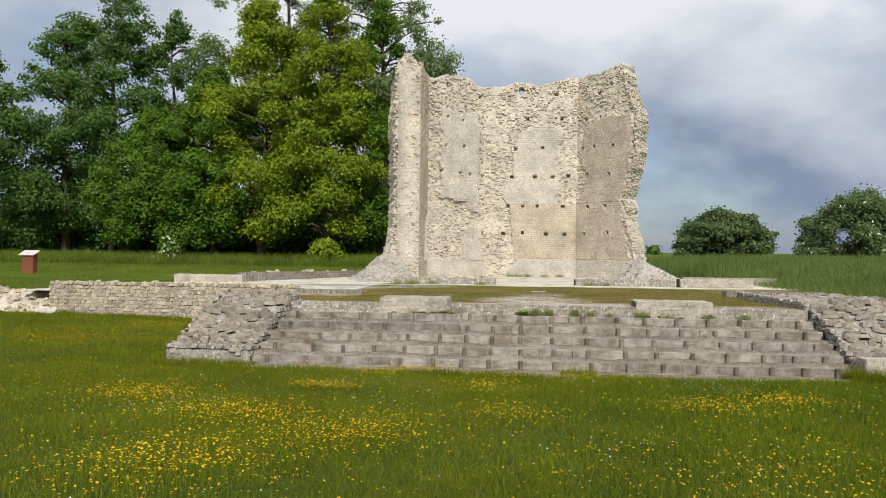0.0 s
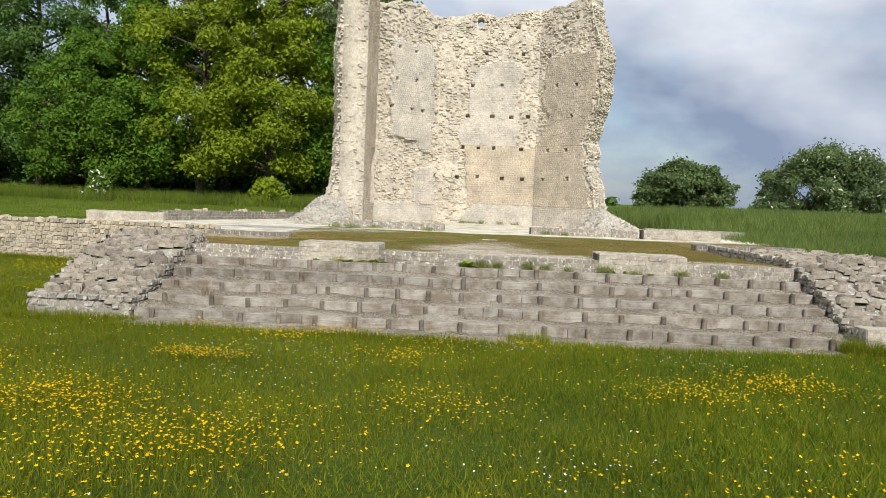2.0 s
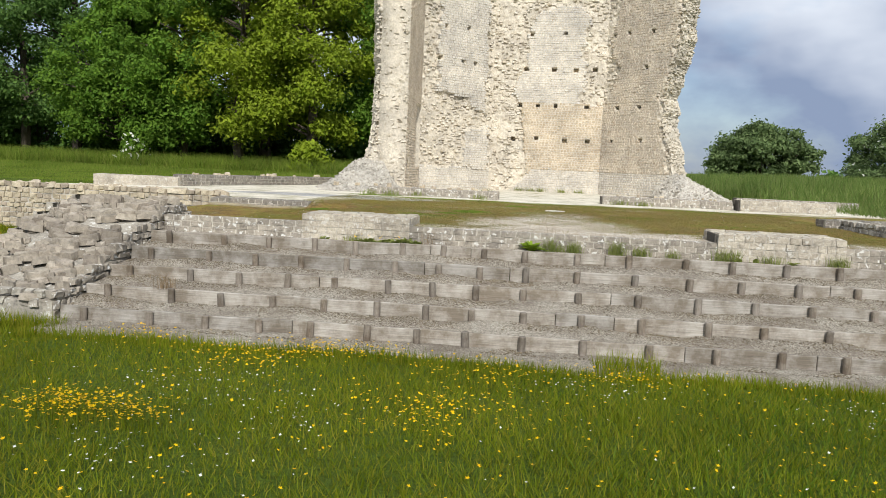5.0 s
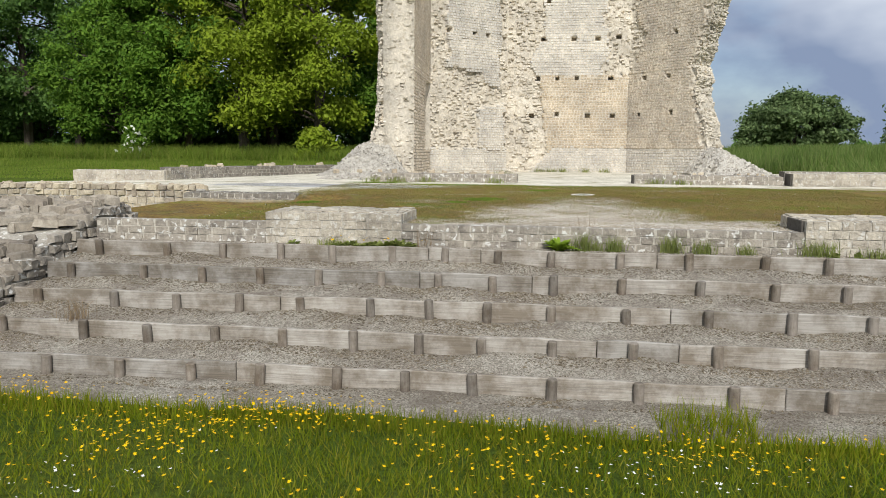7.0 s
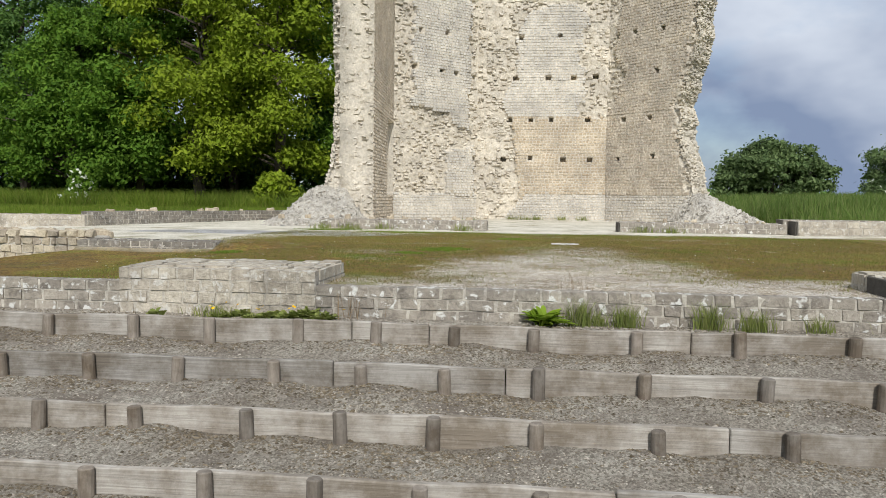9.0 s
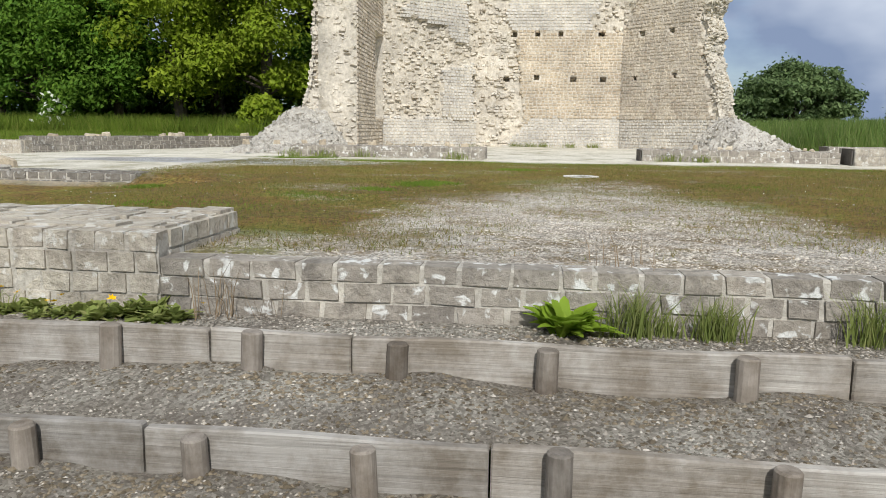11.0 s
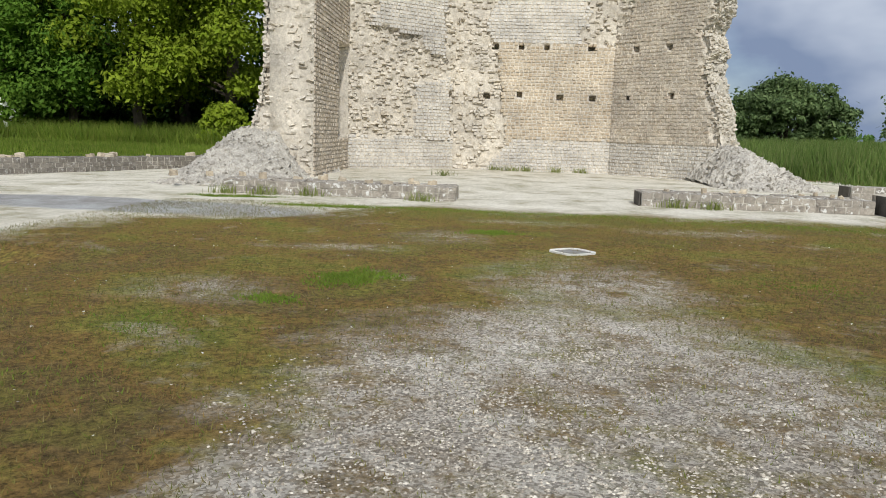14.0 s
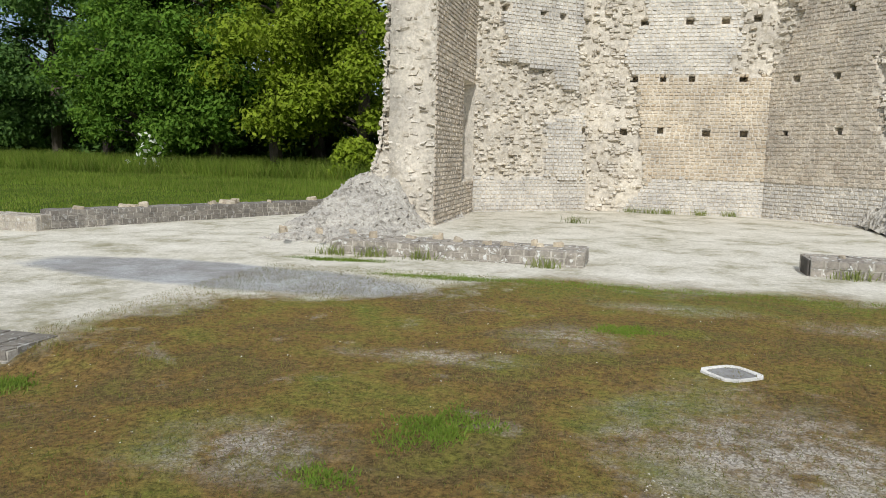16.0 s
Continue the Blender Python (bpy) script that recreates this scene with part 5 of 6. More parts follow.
moss = scatter(-4.3, 6.2, 15.6, 25.2, 200000, 91, terrace_z)
d = 0.5 + 0.5 * wave(moss[:, 0] * 1.7, moss[:, 1] * 1.7, 3.1) - 1.0 * np.clip(gravelled(moss[:, 0], moss[:, 1]), 0, 1)
moss = moss[np.random.default_rng(3).random(len(moss)) < np.clip(d + 0.45, 0.01, 1)]
grass_thing("terrace_moss", [blades(moss, 0.019, 0.0065, 92, 1.6)], MOSSGRASS, "short russet and olive moss on the gravel", "moss")
CLOVER = leaf_mat("clover_leaf", [(0.12, 0.19, 0.025), (0.16, 0.25, 0.03), (0.2, 0.28, 0.04), (0.14, 0.17, 0.03)], 0.3)
patches = []
for k, (x, y, rx, ry, n, h) in enumerate(((-0.62, 20.1, 0.36, 0.45, 2400, 0.035), (0.25, 22.8, 0.35, 0.3, 1300, 0.03), (-0.95, 19.3, 0.22, 0.2, 600, 0.03), (-3.6, 20.2, 0.3, 0.25, 700, 0.05), (0.2, 25.0, 4.5, 0.35, 1800, 0.03), (-3.6, 25.75, 1.1, 0.16, 1600, 0.04), (-1.9, 24.85, 1.3, 0.2, 1800, 0.035), (4.6, 24.6, 3.5, 0.4, 1400, 0.03), (-2.4, 17.7, 1.6, 0.6, 900, 0.025), (-3.6, 16.2, 0.8, 0.5, 500, 0.03), (-1.3, 18.6, 0.7, 0.5, 350, 0.025), (2.6, 20.6, 0.8, 0.6, 400, 0.025), (4.2, 19.2, 0.9, 0.6, 400, 0.025))):
    rr = np.random.default_rng(300 + k)
    a = rr.uniform(0, 6.283, n)
    q = np.sqrt(rr.random(n)) * (0.7 + 0.22 * np.sin(2 * a + k) + 0.2 * np.sin(5 * a + 2 * k) + 0.12 * np.sin(9 * a))
    px, py = x + rx * q * np.cos(a) * rr.uniform(0.6, 1.2, n), y + ry * q * np.sin(a) * rr.uniform(0.6, 1.2, n)
    patches.append(blades(np.stack([px, py, terrace_z(px, py)], 1), h * 0.7, 0.012, 320 + k, 1.8))
grass_thing("clover_patches", patches, CLOVER, "small bright green clover and grass patches", "weeds")


def pebbles(pts, size, seed, flat=0.6):
    r = np.random.default_rng(seed)
    n = len(pts)
    base = np.array([[1, 0, 0], [0, 1, 0], [-1, 0, 0], [0, -1, 0], [0, 0, 1]], float)
    s = np.asarray(size) * np.exp(r.normal(0, 0.32, n))
    V = np.repeat(base[None], n, 0) * (1 + r.uniform(-0.3, 0.3, (n, 5, 1)))
    V = V * np.stack([s * r.uniform(0.8, 1.4, n), s, s * flat], 1)[:, None]
    a = r.uniform(0, 6.283, n)
    c, sn = np.cos(a)[:, None], np.sin(a)[:, None]
    V = np.stack([V[..., 0] * c - V[..., 1] * sn, V[..., 0] * sn + V[..., 1] * c, V[..., 2]], -1) + np.asarray(pts)[:, None]
    f = np.array([[0, 1, 4], [1, 2, 4], [2, 3, 4], [3, 0, 4]])
    F = (np.arange(n)[:, None, None] * 5 + f[None]).reshape(-1, 3)
    return V.reshape(-1, 3), F


PEBBLE = stone_mat("pebble", [(0.26, 0.23, 0.19), (0.48, 0.44, 0.37), (0.62, 0.575, 0.5), (0.37, 0.335, 0.28), (0.72, 0.68, 0.6)], stain=(0.14, 0.13, 0.11), stain_amount=0.3, bump=0.2)
STEPPEBBLE = stone_mat("step_pebble", [(0.29, 0.26, 0.22), (0.37, 0.335, 0.285), (0.44, 0.405, 0.35), (0.54, 0.505, 0.445)], stain=(0.14, 0.12, 0.1), stain_amount=0.3, bump=0.2)
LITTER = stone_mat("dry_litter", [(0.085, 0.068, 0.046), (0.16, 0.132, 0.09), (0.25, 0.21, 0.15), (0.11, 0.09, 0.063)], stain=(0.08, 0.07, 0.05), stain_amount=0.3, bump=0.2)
g = scatter(-4.2, 6.2, 15.46, 21.5, 190000, 95, terrace_z)
d = np.clip(gravelled(g[:, 0], g[:, 1]), 0.0015, 1)
g = g[np.random.default_rng(4).random(len(g)) < d]
tagged(link_mesh("terrace_gravel", mesh_np("terrace_gravel", *pebbles(g, 0.005, 96)), PEBBLE), "pale loose gravel trodden at the head of the steps", "gravel", kind="stuff")
lists, lit = [], []
for i in range(5):
    y, z = 13.0 + 0.49 * i, 0.235 + 0.165 * i
    p = scatter(STEP_L, STEP_R, y + 0.08, y + (0.44 if i < 4 else 0.33), 6000, 100 + i, lambda X, Y, i=i: tread_z(i, X, Y))
    lists.append(pebbles(p, 0.0048, 110 + i))
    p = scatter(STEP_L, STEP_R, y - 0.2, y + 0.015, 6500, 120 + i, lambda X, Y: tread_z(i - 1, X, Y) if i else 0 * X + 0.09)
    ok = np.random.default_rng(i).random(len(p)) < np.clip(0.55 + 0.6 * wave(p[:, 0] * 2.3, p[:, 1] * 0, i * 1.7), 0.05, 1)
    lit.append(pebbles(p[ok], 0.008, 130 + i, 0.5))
    p = scatter(STEP_L, STEP_R, y + 0.07, y + (0.46 if i < 4 else 0.3), 9000 if i < 4 else 2500, 140 + i, lambda X, Y, i=i: tread_z(i, X, Y))
    ok = np.random.default_rng(20 + i).random(len(p)) < np.clip(0.4 + 0.9 * wave(p[:, 0] * 1.9, p[:, 1] * 3.0, i * 2.3), 0.03, 1)
    lit.append(pebbles(p[ok], 0.0065, 150 + i, 0.6))
tagged(link_mesh("step_gravel", mesh_np("step_gravel", *join(lists)), STEPPEBBLE), "fine pale gravel on the step treads", "gravel", kind="stuff")
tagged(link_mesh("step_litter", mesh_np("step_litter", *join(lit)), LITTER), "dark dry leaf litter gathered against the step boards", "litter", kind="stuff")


# ---- flowers ----
def blossoms(pts, size, h, seed, petals=5):
    """Little open cups on stems: petals as kites round a centre."""
    r = np.random.default_rng(seed)
    n = len(pts)
    P = np.asarray(pts) + np.stack([np.zeros(n), np.zeros(n), np.asarray(h) * r.uniform(0.7, 1.3, n)], 1)
    s = size * r.uniform(0.7, 1.25, n)
    tilt, ta = r.uniform(0, 0.7, n), r.uniform(0, 6.283, n)
    V = np.zeros((n, 1 + 2 * petals, 3))
    for k in range(2 * petals):
        a = k * math.pi / petals
        q = s * (1.0 if k % 2 == 0 else 0.55)
        zz = s * (0.35 if k % 2 == 0 else 0.18)
        V[:, 1 + k] = np.stack([np.cos(a) * q, np.sin(a) * q, zz], 1)
    nz = V[..., 2] + (V[..., 0] * np.cos(ta)[:, None] + V[..., 1] * np.sin(ta)[:, None]) * np.sin(tilt)[:, None]
    V[..., 2] = nz
    V += P[:, None]
    m = 2 * petals
    f = np.array([[0, 1 + k, 1 + (k + 1) % m] for k in range(m)])
    F = (np.arange(n)[:, None, None] * (m + 1) + f[None]).reshape(-1, 3)
    return V.reshape(-1, 3), F


CENTRES = ((-2.57, 7.7, 0.8, 260), (-1.1, 6.7, 0.9, 240), (-4.5, 8.8, 0.7, 120), (2.8, 8.95, 0.6, 110), (3.95, 9.75, 0.6, 150), (-2.2, 5.3, 1.0, 260), (0.45, 8.1, 0.7, 90), (-2.35, 10.0, 0.35, 110),
           (-1.86, 9.95, 0.22, 40), (0.0, 10.5, 0.5, 70), (-4.2, 8.6, 0.5, 80), (-9.5, 15.4, 1.5, 420), (-1.32, 12.16, 0.35, 55), (-1.8, 11.66, 0.5, 60), (-0.77, 12.2, 0.25, 25), (-3.1, 12.4, 0.4, 35), (0.3, 11.75, 0.5, 45), (1.4, 11.9, 0.4, 35), (-8.5, 18.8, 1.6, 320), (2.5, 5.5, 1.4, 150))
r = np.random.default_rng(17)
pts = []
for x, y, s, n in CENTRES:
    n = int(n * 3.3)
    pts.append(np.stack([r.normal(x, s * 0.6, n), r.normal(y, s * 0.55, n)], 1))
pts.append(np.stack([r.uniform(-9, 9, 3200), r.uniform(2.5, 12.3, 3200)], 1))
pts.append(np.stack([r.uniform(-20, -6, 1800), r.uniform(6, 20.5, 1800)], 1))
pts = np.vstack(pts)
pts = pts[~((pts[:, 1] > 12.6) & (pts[:, 0] > -6.1))]
pts = np.column_stack([pts, ground_z(pts[:, 0], pts[:, 1])])
tagged(link_mesh("buttercups", mesh_np("buttercups", *blossoms(pts, 0.012, 0.12, 18)), YELLOW), "yellow buttercups scattered in drifts through the meadow", "flowers", kind="stuff")
grass_thing("buttercup_stems", [blades(pts, 0.12, 0.005, 19, 0.05)], GRASS, "thin green stems of the buttercups", "stems")
dp = scatter(-8, 8, 3.5, 12.5, 1500, 20, ground_z)
dc = np.vstack([np.stack([r.normal(x, 0.35, 60), r.normal(y, 0.3, 60)], 1) for x, y in ((-2.0, 10.8), (-1.0, 10.4), (-1.6, 9.4), (-3.8, 8.0), (1.2, 11.6), (3.4, 11.2), (1.5, 6.5))])
dc = np.column_stack([dc, ground_z(dc[:, 0], dc[:, 1])])
dp = np.vstack([dp[:800], dc])
tagged(link_mesh("daisies", mesh_np("daisies", *blossoms(dp, 0.009, 0.085, 21, 4)), WHITE), "tiny white daisies in the meadow grass", "flowers", kind="stuff")
tp = scatter(-4.5, 6.5, 17.0, 24.5, 260, 22, terrace_z)
tagged(link_mesh("terrace_daisies", mesh_np("terrace_daisies", *blossoms(tp, 0.007, 0.03, 23, 4)), WHITE), "tiny white flowers in the moss", "flowers", kind="stuff")


def tuft(x, y, z, n, h, spread, mat, label, width=0.010, lean=0.9, name="grass_tuft"):
    rr = np.random.default_rng(int(abs(x) * 977 + abs(y) * 131))
    p = np.stack([rr.normal(x, spread, n), rr.normal(y, spread * 0.5, n), np.full(n, z)], 1)
    th = link_mesh(name, mesh_np(name, *blades(p, h, width, int(abs(x) * 77) + 3, lean, True)), mat)
    return tagged(th, label, "plant", "plants along the kerb", "stuff")


for x, n, h, s in ((0.82, 90, 0.17, 0.05), (0.93, 50, 0.1, 0.04), (1.12, 110, 0.14, 0.045), (1.66, 90, 0.17, 0.05), (1.95, 80, 0.13, 0.06), (2.35, 60, 0.1, 0.05), (3.0, 120, 0.15, 0.09), (3.5, 90, 0.1, 0.09), (4.3, 90, 0.13, 0.07), (5.0, 80, 0.12, 0.07), (-1.7, 70, 0.08, 0.09)):
    tuft(x, 15.22, 0.87, int(n * 1.7), h, s, WEED, "green grass tuft growing at the kerb wall's foot", 0.0055, 0.8)
tuft(-0.68, 15.25, 0.865, 46, 0.22, 0.09, DRYSTEM, "dry brown stalks leaning on the kerb wall", 0.0035, 0.9, "dry_stalks")
tuft(-3.45, 13.53, 0.4, 70, 0.16, 0.06, DRYSTEM, "small dry brown shrub on a step", 0.006, 0.9, "dry_shrub")
tuft(0.8, 15.5, 1.04, 16, 0.17, 0.1, DRYSTEM, "dry seed stalks above the kerb", 0.004, 0.4, "dry_stalks")
for x, y, z in ((-3.9, 26.25, 1.06), (-3.3, 26.25, 1.06), (-2.6, 26.2, 1.06), (-0.9, 26.2, 1.06), (2.9, 26.75, 1.06), (3.5, 26.72, 1.06), (-1.2, 33.0, 1.08), (0.3, 37.0, 1.08), (0.8, 37.0, 1.08), (1.6, 37.0, 1.08), (2.3, 37.0, 1.08), (-0.1, 37.0, 1.08)):
    tuft(x, y, z, 70, 0.16, 0.12, WEED, "grass tuft at the foot of the ruin's masonry", 0.014)


def rosette(name, x, y, z, n, length, label, mat, seed, broad=1.0, upright=0.25):
    """Broad-leaved weed: bowed leaves with a fold along the middle."""
    rr = np.random.default_rng(seed)
    bm = bmesh.new()
    for k in range(n):
        a, up = rr.uniform(0, 6.283), rr.uniform(upright, 1.35)
        ln, w = length * rr.uniform(0.6, 1.15), length * rr.uniform(0.2, 0.3) * broad
        d, sd = Vector((math.cos(a), math.sin(a), 0)), Vector((-math.sin(a), math.cos(a), 0))
        o = Vector((x + rr.normal(0, 0.015), y + rr.normal(0, 0.012), z))
        prev = None
        for j in range(6):
            t = j / 5
            el = up - 0.9 * t
            c = o + d * (ln * t * math.cos(up) * (1 + 0.2 * t)) + Vector((0, 0, ln * t * math.sin(up) - 0.3 * ln * t * t))
            ww = w * math.sin(math.pi * min(0.95, 0.1 + 0.85 * t ** 1.3)) * rr.uniform(0.7, 1.2)
            row = [bm.verts.new(c - sd * ww + Vector((0, 0, ww * 0.3))), bm.verts.new(c), bm.verts.new(c + sd * ww + Vector((0, 0, ww * 0.3)))]
            if prev:
                bm.faces.new((prev[0], prev[1], row[1], row[0]))
                bm.faces.new((prev[1], prev[2], row[2], row[1]))
            prev = row
    th = part(name, bm, mat, None, label, smooth=True)
    return tagged(th, category="plant", group="plants along the kerb")


rosette("leafy_weed", 0.59, 15.2, 0.875, 70, 0.175, "bright green leafy rosette weed on the top tread", LETTUCE, 5, 0.72, 0.4)
for k in range(14):
    rosette("dandelion_plant", -1.66 + 0.06 * k, 15.15 + 0.03 * (k % 4), 0.87, 46, 0.055 + 0.012 * (k % 4) + 0.03 * (k > 7), "low dandelion plant at the plinth's foot", WEED, 30 + k, 0.7)
dd = np.stack([r.uniform(-1.75, -0.75, 12), r.uniform(15.1, 15.22, 12), np.full(12, 0.865)], 1)
tagged(link_mesh("dandelion_flowers", mesh_np("dandelion_flowers", *blossoms(dd, 0.014, 0.1, 29, 6)), YELLOW), "yellow dandelion heads before the plinth", "flowers", kind="stuff")
for k, (x, y, z) in enumerate(((3.1, 15.15, 0.865), (3.3, 15.16, 0.865), (3.75, 15.15, 0.865), (-2.1, 15.15, 0.865))):
    rosette("leafy_weed", x, y, z, 16, 0.1, "low green leafy weed at the plinth's foot", WEED, 50 + k)

# ---- trees and bushes ----
def tube(bm, a, b, ra, rb, sides=7):
    a, b = Vector(a), Vector(b)
    ax = (b - a).normalized()
    u = ax.orthogonal().normalized()
    v = ax.cross(u)
    lo = [bm.verts.new(a + (u * math.cos(2 * math.pi * k / sides) + v * math.sin(2 * math.pi * k / sides)) * ra) for k in range(sides)]
    hi = [bm.verts.new(b + (u * math.cos(2 * math.pi * k / sides) + v * math.sin(2 * math.pi * k / sides)) * rb) for k in range(sides)]
    for k in range(sides):
        bm.faces.new((lo[k], lo[(k + 1) % sides], hi[(k + 1) % sides], hi[k]))


def leaf_cloud(clumps, n, size, seed, squash=0.75):
    """Leaves as bent kites gathered on the shells of many small clumps."""
    r = np.random.default_rng(seed)
    c = np.asarray(clumps)
    w = c[:, 3] ** 2
    idx = r.choice(len(c), n, p=w / w.sum())
    d = r.normal(0, 1, (n, 3))
    d /= np.linalg.norm(d, axis=1)[:, None]
    rad = c[idx, 3] * np.abs(r.normal(0.75, 0.33, n))
    P = c[idx, :3] + d * rad[:, None] * [1, 1, squash]
    nrm = d + r.normal(0, 0.7, (n, 3)) + [0, 0, 0.35]
    nrm /= np.linalg.norm(nrm, axis=1)[:, None]
    u = np.cross(nrm, r.normal(0, 1, (n, 3)))
    u /= np.linalg.norm(u, axis=1)[:, None]
    v = np.cross(nrm, u)
    s = (size * r.uniform(0.6, 1.3, n))[:, None]
    V = np.stack([P - u * s, P + v * s * 0.5 + nrm * s * 0.12, P + u * s, P - v * s * 0.5 + nrm * s * 0.12], 1).reshape(-1, 3)
    i = np.arange(n)[:, None] * 4
    F = np.concatenate([i + [0, 1, 2], i + [0, 2, 3]], 1).reshape(-1, 3)
    return V, F


def tree(x, y, height, spread, crown_base, leaves, size, mat, label, seed, density=60, trunk=0.28, clump=1.0, lean=0.0, top_power=0.8):
    r = np.random.default_rng(seed)
    z0 = float(ground_z(x, y))
    th = empty("tree", x, y, z0, label, "tree", "trees behind the ruin")
    bm = bmesh.new()
    pts = [Vector((0, 0, -0.2))]
    seg = 7
    for k in range(1, seg + 1):
        t = k / seg
        pts.append(Vector((lean * t * t + r.normal(0, 0.18), r.normal(0, 0.18), height * 0.88 * t)))
    for k in range(seg):
        tube(bm, pts[k], pts[k + 1], trunk * (1 - k / seg) + 0.04, trunk * (1 - (k + 1) / seg) + 0.04, 8)
    clumps = []
    for k in range(density):
        t = r.uniform(0, 1)
        zc = crown_base + (height - crown_base) * t
        w = spread * (math.sin(math.pi * min(1, 0.12 + 0.88 * t) ** top_power) * 0.95 + 0.12)
        a, q = r.uniform(0, 6.283), math.sqrt(r.uniform(0.08, 1))
        c = Vector((math.cos(a) * w * q + lean * t * t, math.sin(a) * w * q, zc))
        clumps.append((c.x, c.y, c.z, clump * (1.12 - 0.42 * t) * r.uniform(0.5, 1.35)))
        if k % 2 == 0:
            f = min(0.95, max(0.12, (zc - 0.3 * w * q) / (height * 0.88)))
            j = min(seg - 1, int(f * seg))
            s = pts[j].lerp(pts[j + 1], f * seg - j)
            m = s.lerp(c, 0.5) + Vector((r.normal(0, 0.2), r.normal(0, 0.2), 0.25))
            tube(bm, s, m, 0.085, 0.055, 5)
            tube(bm, m, c, 0.055, 0.02, 5)
    part("trunk", bm, BARK, th, "grey-brown trunk and limbs")
    V, F = leaf_cloud(clumps, leaves, size, seed + 1)
    link_mesh("crown", mesh_np("crown", V, F), mat, th, "uneven leafy crown")
    return th


TREES = (
    (-40.0, 52, 16.5, 5.5, 1.5, 26000, 0.2, LEAF_DARK, "broad dark green tree with low branches", 1, 80, 0.3, 1.25),
    (-47.5, 55, 18, 6.0, 2.0, 22000, 0.22, LEAF_DARK, "broad dark green tree with low branches", 2, 70, 0.3, 1.4),
    (-35.0, 56, 19, 4.4, 3.0, 22000, 0.2, LEAF_DARK, "tall dark green tree with gaps in its crown", 3, 80, 0.3, 1.15),
    (-30.5, 55, 22.5, 4.0, 2.5, 26000, 0.2, LEAF_DARK, "tall slender dark green tree", 4, 85, 0.3, 1.1),
    (-26.5, 56, 19.5, 3.4, 2.0, 20000, 0.2, LEAF_DARK, "tall slender dark green tree", 5, 70, 0.26, 1.05),
    (-25.0, 51.5, 11, 4.2, 1.3, 22000, 0.19, LEAF_BRIGHT, "bushy fresh green tree leafed to the ground", 6, 75, 0.2, 1.05),
    (-21.0, 51, 13.5, 3.8, 1.5, 20000, 0.19, LEAF_BRIGHT, "bushy fresh green tree leafed to the ground", 7, 70, 0.22, 1.05),
    (-17.5, 56, 26.5, 6.8, 8.0, 26000, 0.19, LEAF_GREY, "very tall sparse grey-green tree with pale limbs", 8, 90, 0.4, 1.1),
    (-10.2, 57, 26, 5.4, 7.0, 20000, 0.19, LEAF_GREY, "very tall sparse grey-green tree with pale limbs", 9, 80, 0.36, 1.05),
    (-17.0, 50, 18.0, 4.6, 2.2, 30000, 0.19, LEAF_YELLOW, "spreading yellow-green maple in fresh leaf", 10, 90, 0.3, 1.1),
    (-12.6, 49.5, 18.5, 3.6, 2.2, 24000, 0.19, LEAF_YELLOW, "spreading yellow-green maple in fresh leaf", 11, 75, 0.3, 1.05),
    (-9.4, 53, 18.5, 3.0, 2.6, 16000, 0.19, LEAF_BRIGHT, "fresh green tree beside the ruin", 12, 60, 0.24, 1.0),
    (-56.0, 58, 19, 6.0, 2.0, 16000, 0.26, LEAF_DARK, "broad dark green tree with low branches", 13, 60, 0.3, 1.5),
)
for row in TREES:
    tree(*row[:5], int(row[5] * (1.5 if row[7] in (LEAF_DARK, LEAF_GREY) else 1.95)), row[6] * 0.7, *row[7:9], row[9], density=int(row[10] * 1.55), trunk=row[11], clump=row[12] * 0.85)


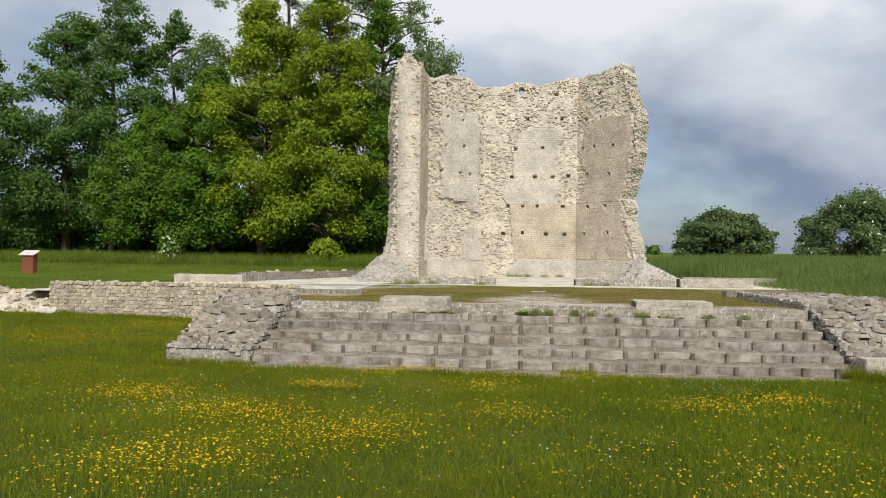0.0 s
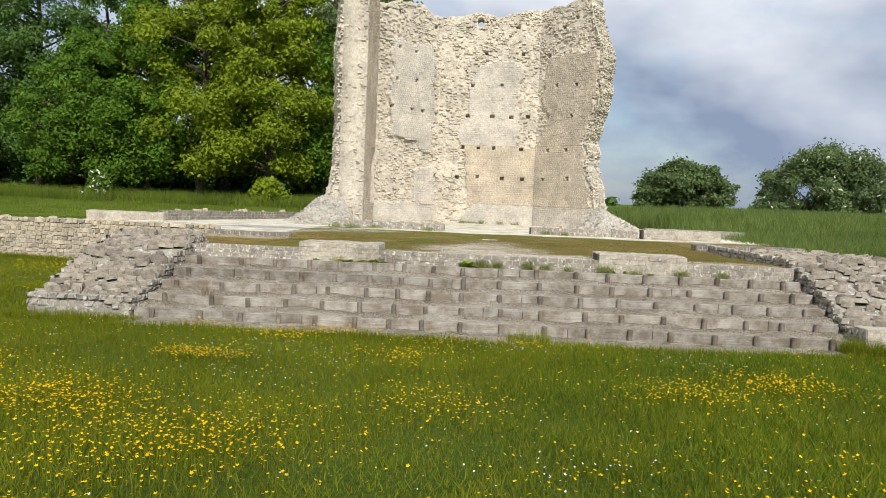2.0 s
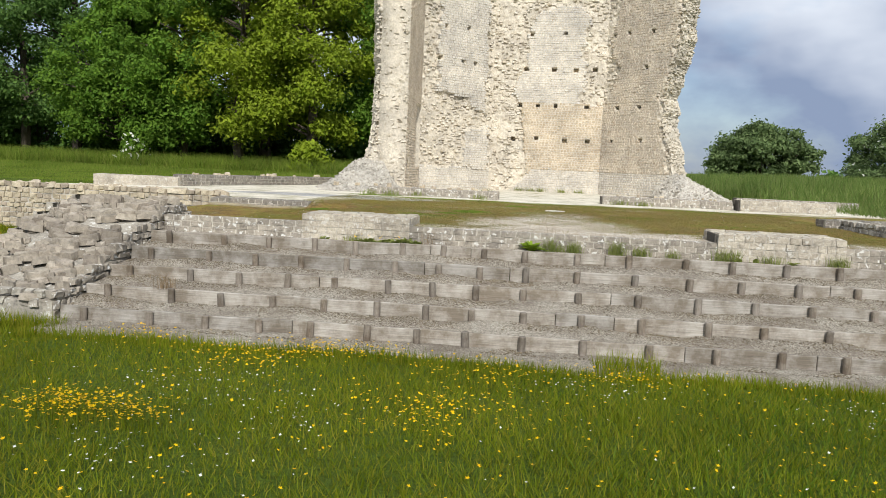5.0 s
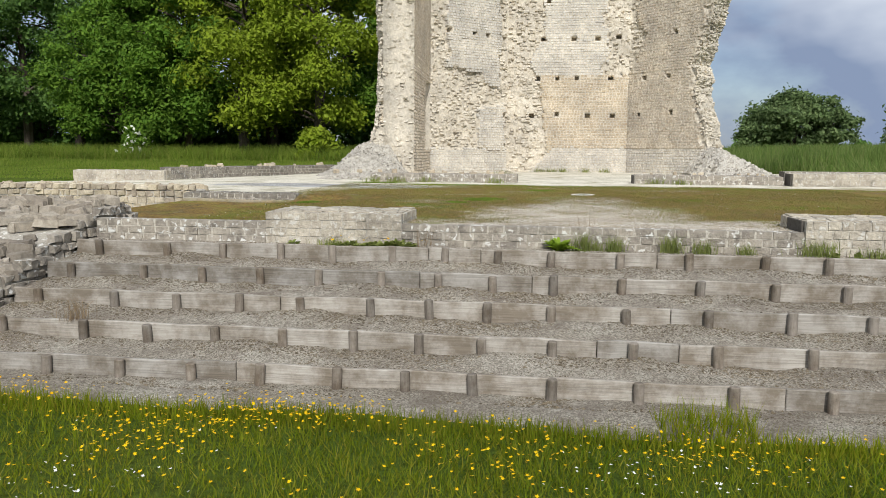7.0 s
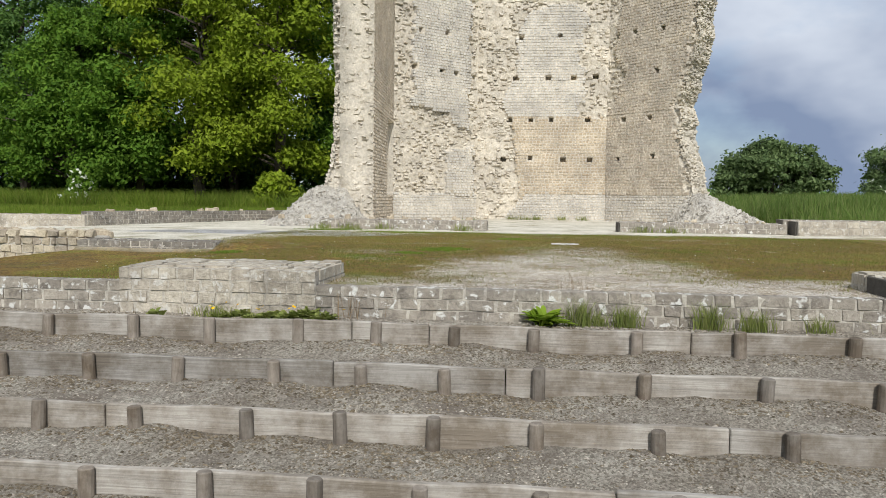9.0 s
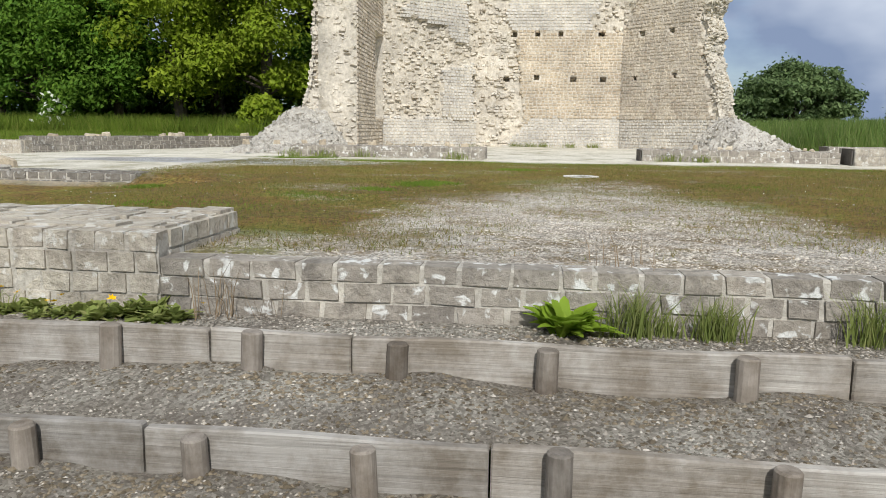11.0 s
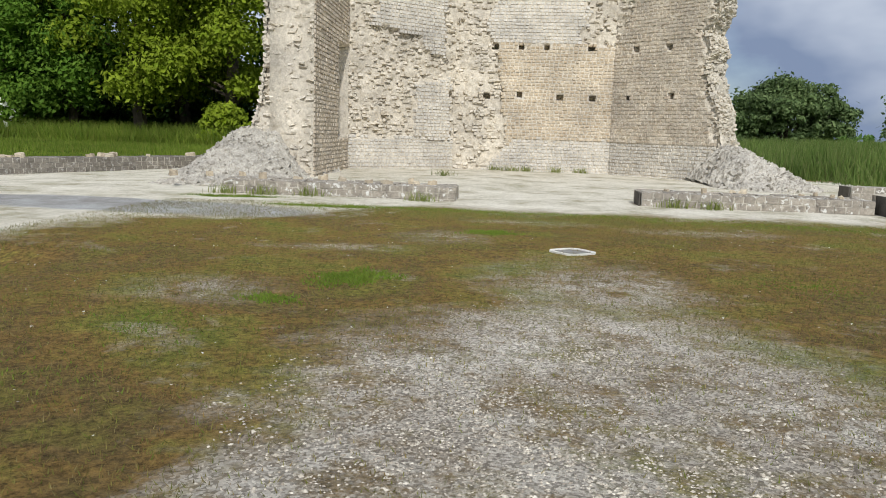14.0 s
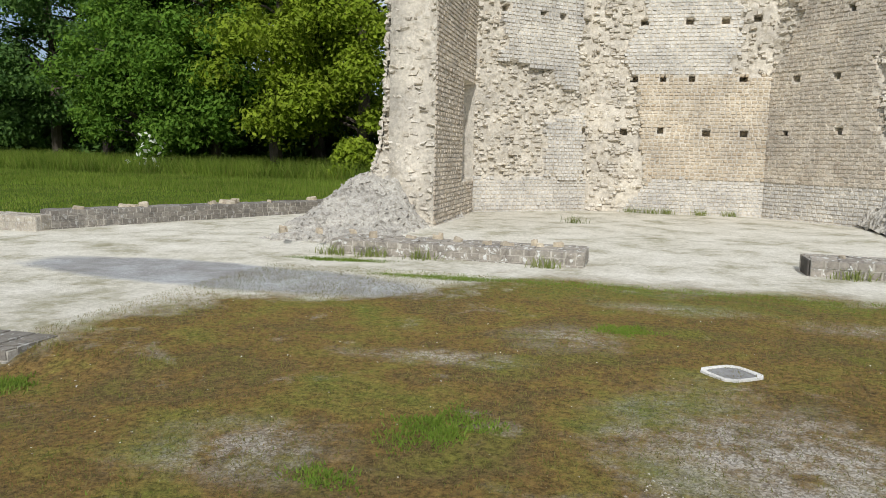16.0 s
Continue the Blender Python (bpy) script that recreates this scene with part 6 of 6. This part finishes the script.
def bush(x, y, w, h, leaves, size, mat, label, seed, flowers=0, name="bush", depth=None):
    r = np.random.default_rng(seed)
    z0 = float(ground_z(x, y))
    th = empty(name, x, y, z0, label, "bush")
    bm = bmesh.new()
    clumps = []
    for k in range(90):
        a, q, t = r.uniform(0, 6.283), math.sqrt(r.random()), r.random()
        ww = w / 2 * math.sqrt(max(0.05, 1 - (t * 0.95) ** 2))
        c = Vector((math.cos(a) * ww * q, math.sin(a) * ww * q * (depth or 0.8), 0.06 * h + 0.86 * h * t))
        clumps.append((*c, 0.15 * h * r.uniform(0.7, 1.4)))
        if k % 3 == 0:
            tube(bm, (r.normal(0, 0.15), r.normal(0, 0.15), 0), c, 0.05, 0.015, 5)
    for k in range(26):
        a = r.uniform(0, 6.283)
        clumps.append((math.cos(a) * w * r.uniform(0.34, 0.5), math.sin(a) * w * 0.4, h * r.uniform(0.12, 0.55), 0.07 * h))
    part("stem", bm, BARK, th)
    link_mesh("foliage", mesh_np("foliage", *leaf_cloud(clumps, leaves, size, seed + 3)), mat, th)
    if flowers:
        link_mesh("blossom", mesh_np("blossom", *leaf_cloud([(a, b - 0.3, c, d * 1.06) for a, b, c, d in clumps], flowers, size * 1.1, seed + 5)), BLOSSOM, th, "white blossom")
    return th


BUSHLEAF = leaf_mat("bush_leaf", [(0.085, 0.135, 0.05), (0.135, 0.195, 0.075), (0.18, 0.24, 0.1)], 0.35)
bush(16.8, 64, 8.0, 4.0, 30000, 0.14, BUSHLEAF, "rounded grey-green bush on the grassy bank", 21)
bush(27.4, 63, 10.5, 5.6, 40000, 0.14, BUSHLEAF, "large dark bush with white elder blossom", 22, 500)
bush(36, 66, 8, 5, 10000, 0.2, BUSHLEAF, "large dark bush with white elder blossom", 25, 150)
bush(-22.8, 48.6, 2.0, 1.9, 4000, 0.12, LEAF_BRIGHT, "small shrub with white blossom before the trees", 23, 130)
bush(-12.1, 47.6, 2.2, 1.8, 4500, 0.13, LEAF_YELLOW, "small yellow-green shrub before the trees", 24)
for k in range(9):
    bush(-52 + 5.6 * k, 58.5 + (k % 3), 6.4, 4.5 + (k % 4), 6500, 0.24, LEAF_DARK, "dark undergrowth beneath the trees", 60 + k, name="undergrowth_bush")
# far hedges and woods on the horizon
r = np.random.default_rng(44)
wood = []
for k in range(160):
    a = r.uniform(-1.25, 1.25)
    d = r.uniform(380, 700)
    x, y = math.sin(a) * d, math.cos(a) * d
    wood.append((x, y, float(ground_z(x, y)) + 2.5, r.uniform(4, 8)))
tagged(link_mesh("far_woods", mesh_np("far_woods", *leaf_cloud(wood, 26000, 2.2, 46, 0.6)), LEAF_DARK), "dark line of far woods on the horizon", "woods", kind="stuff")
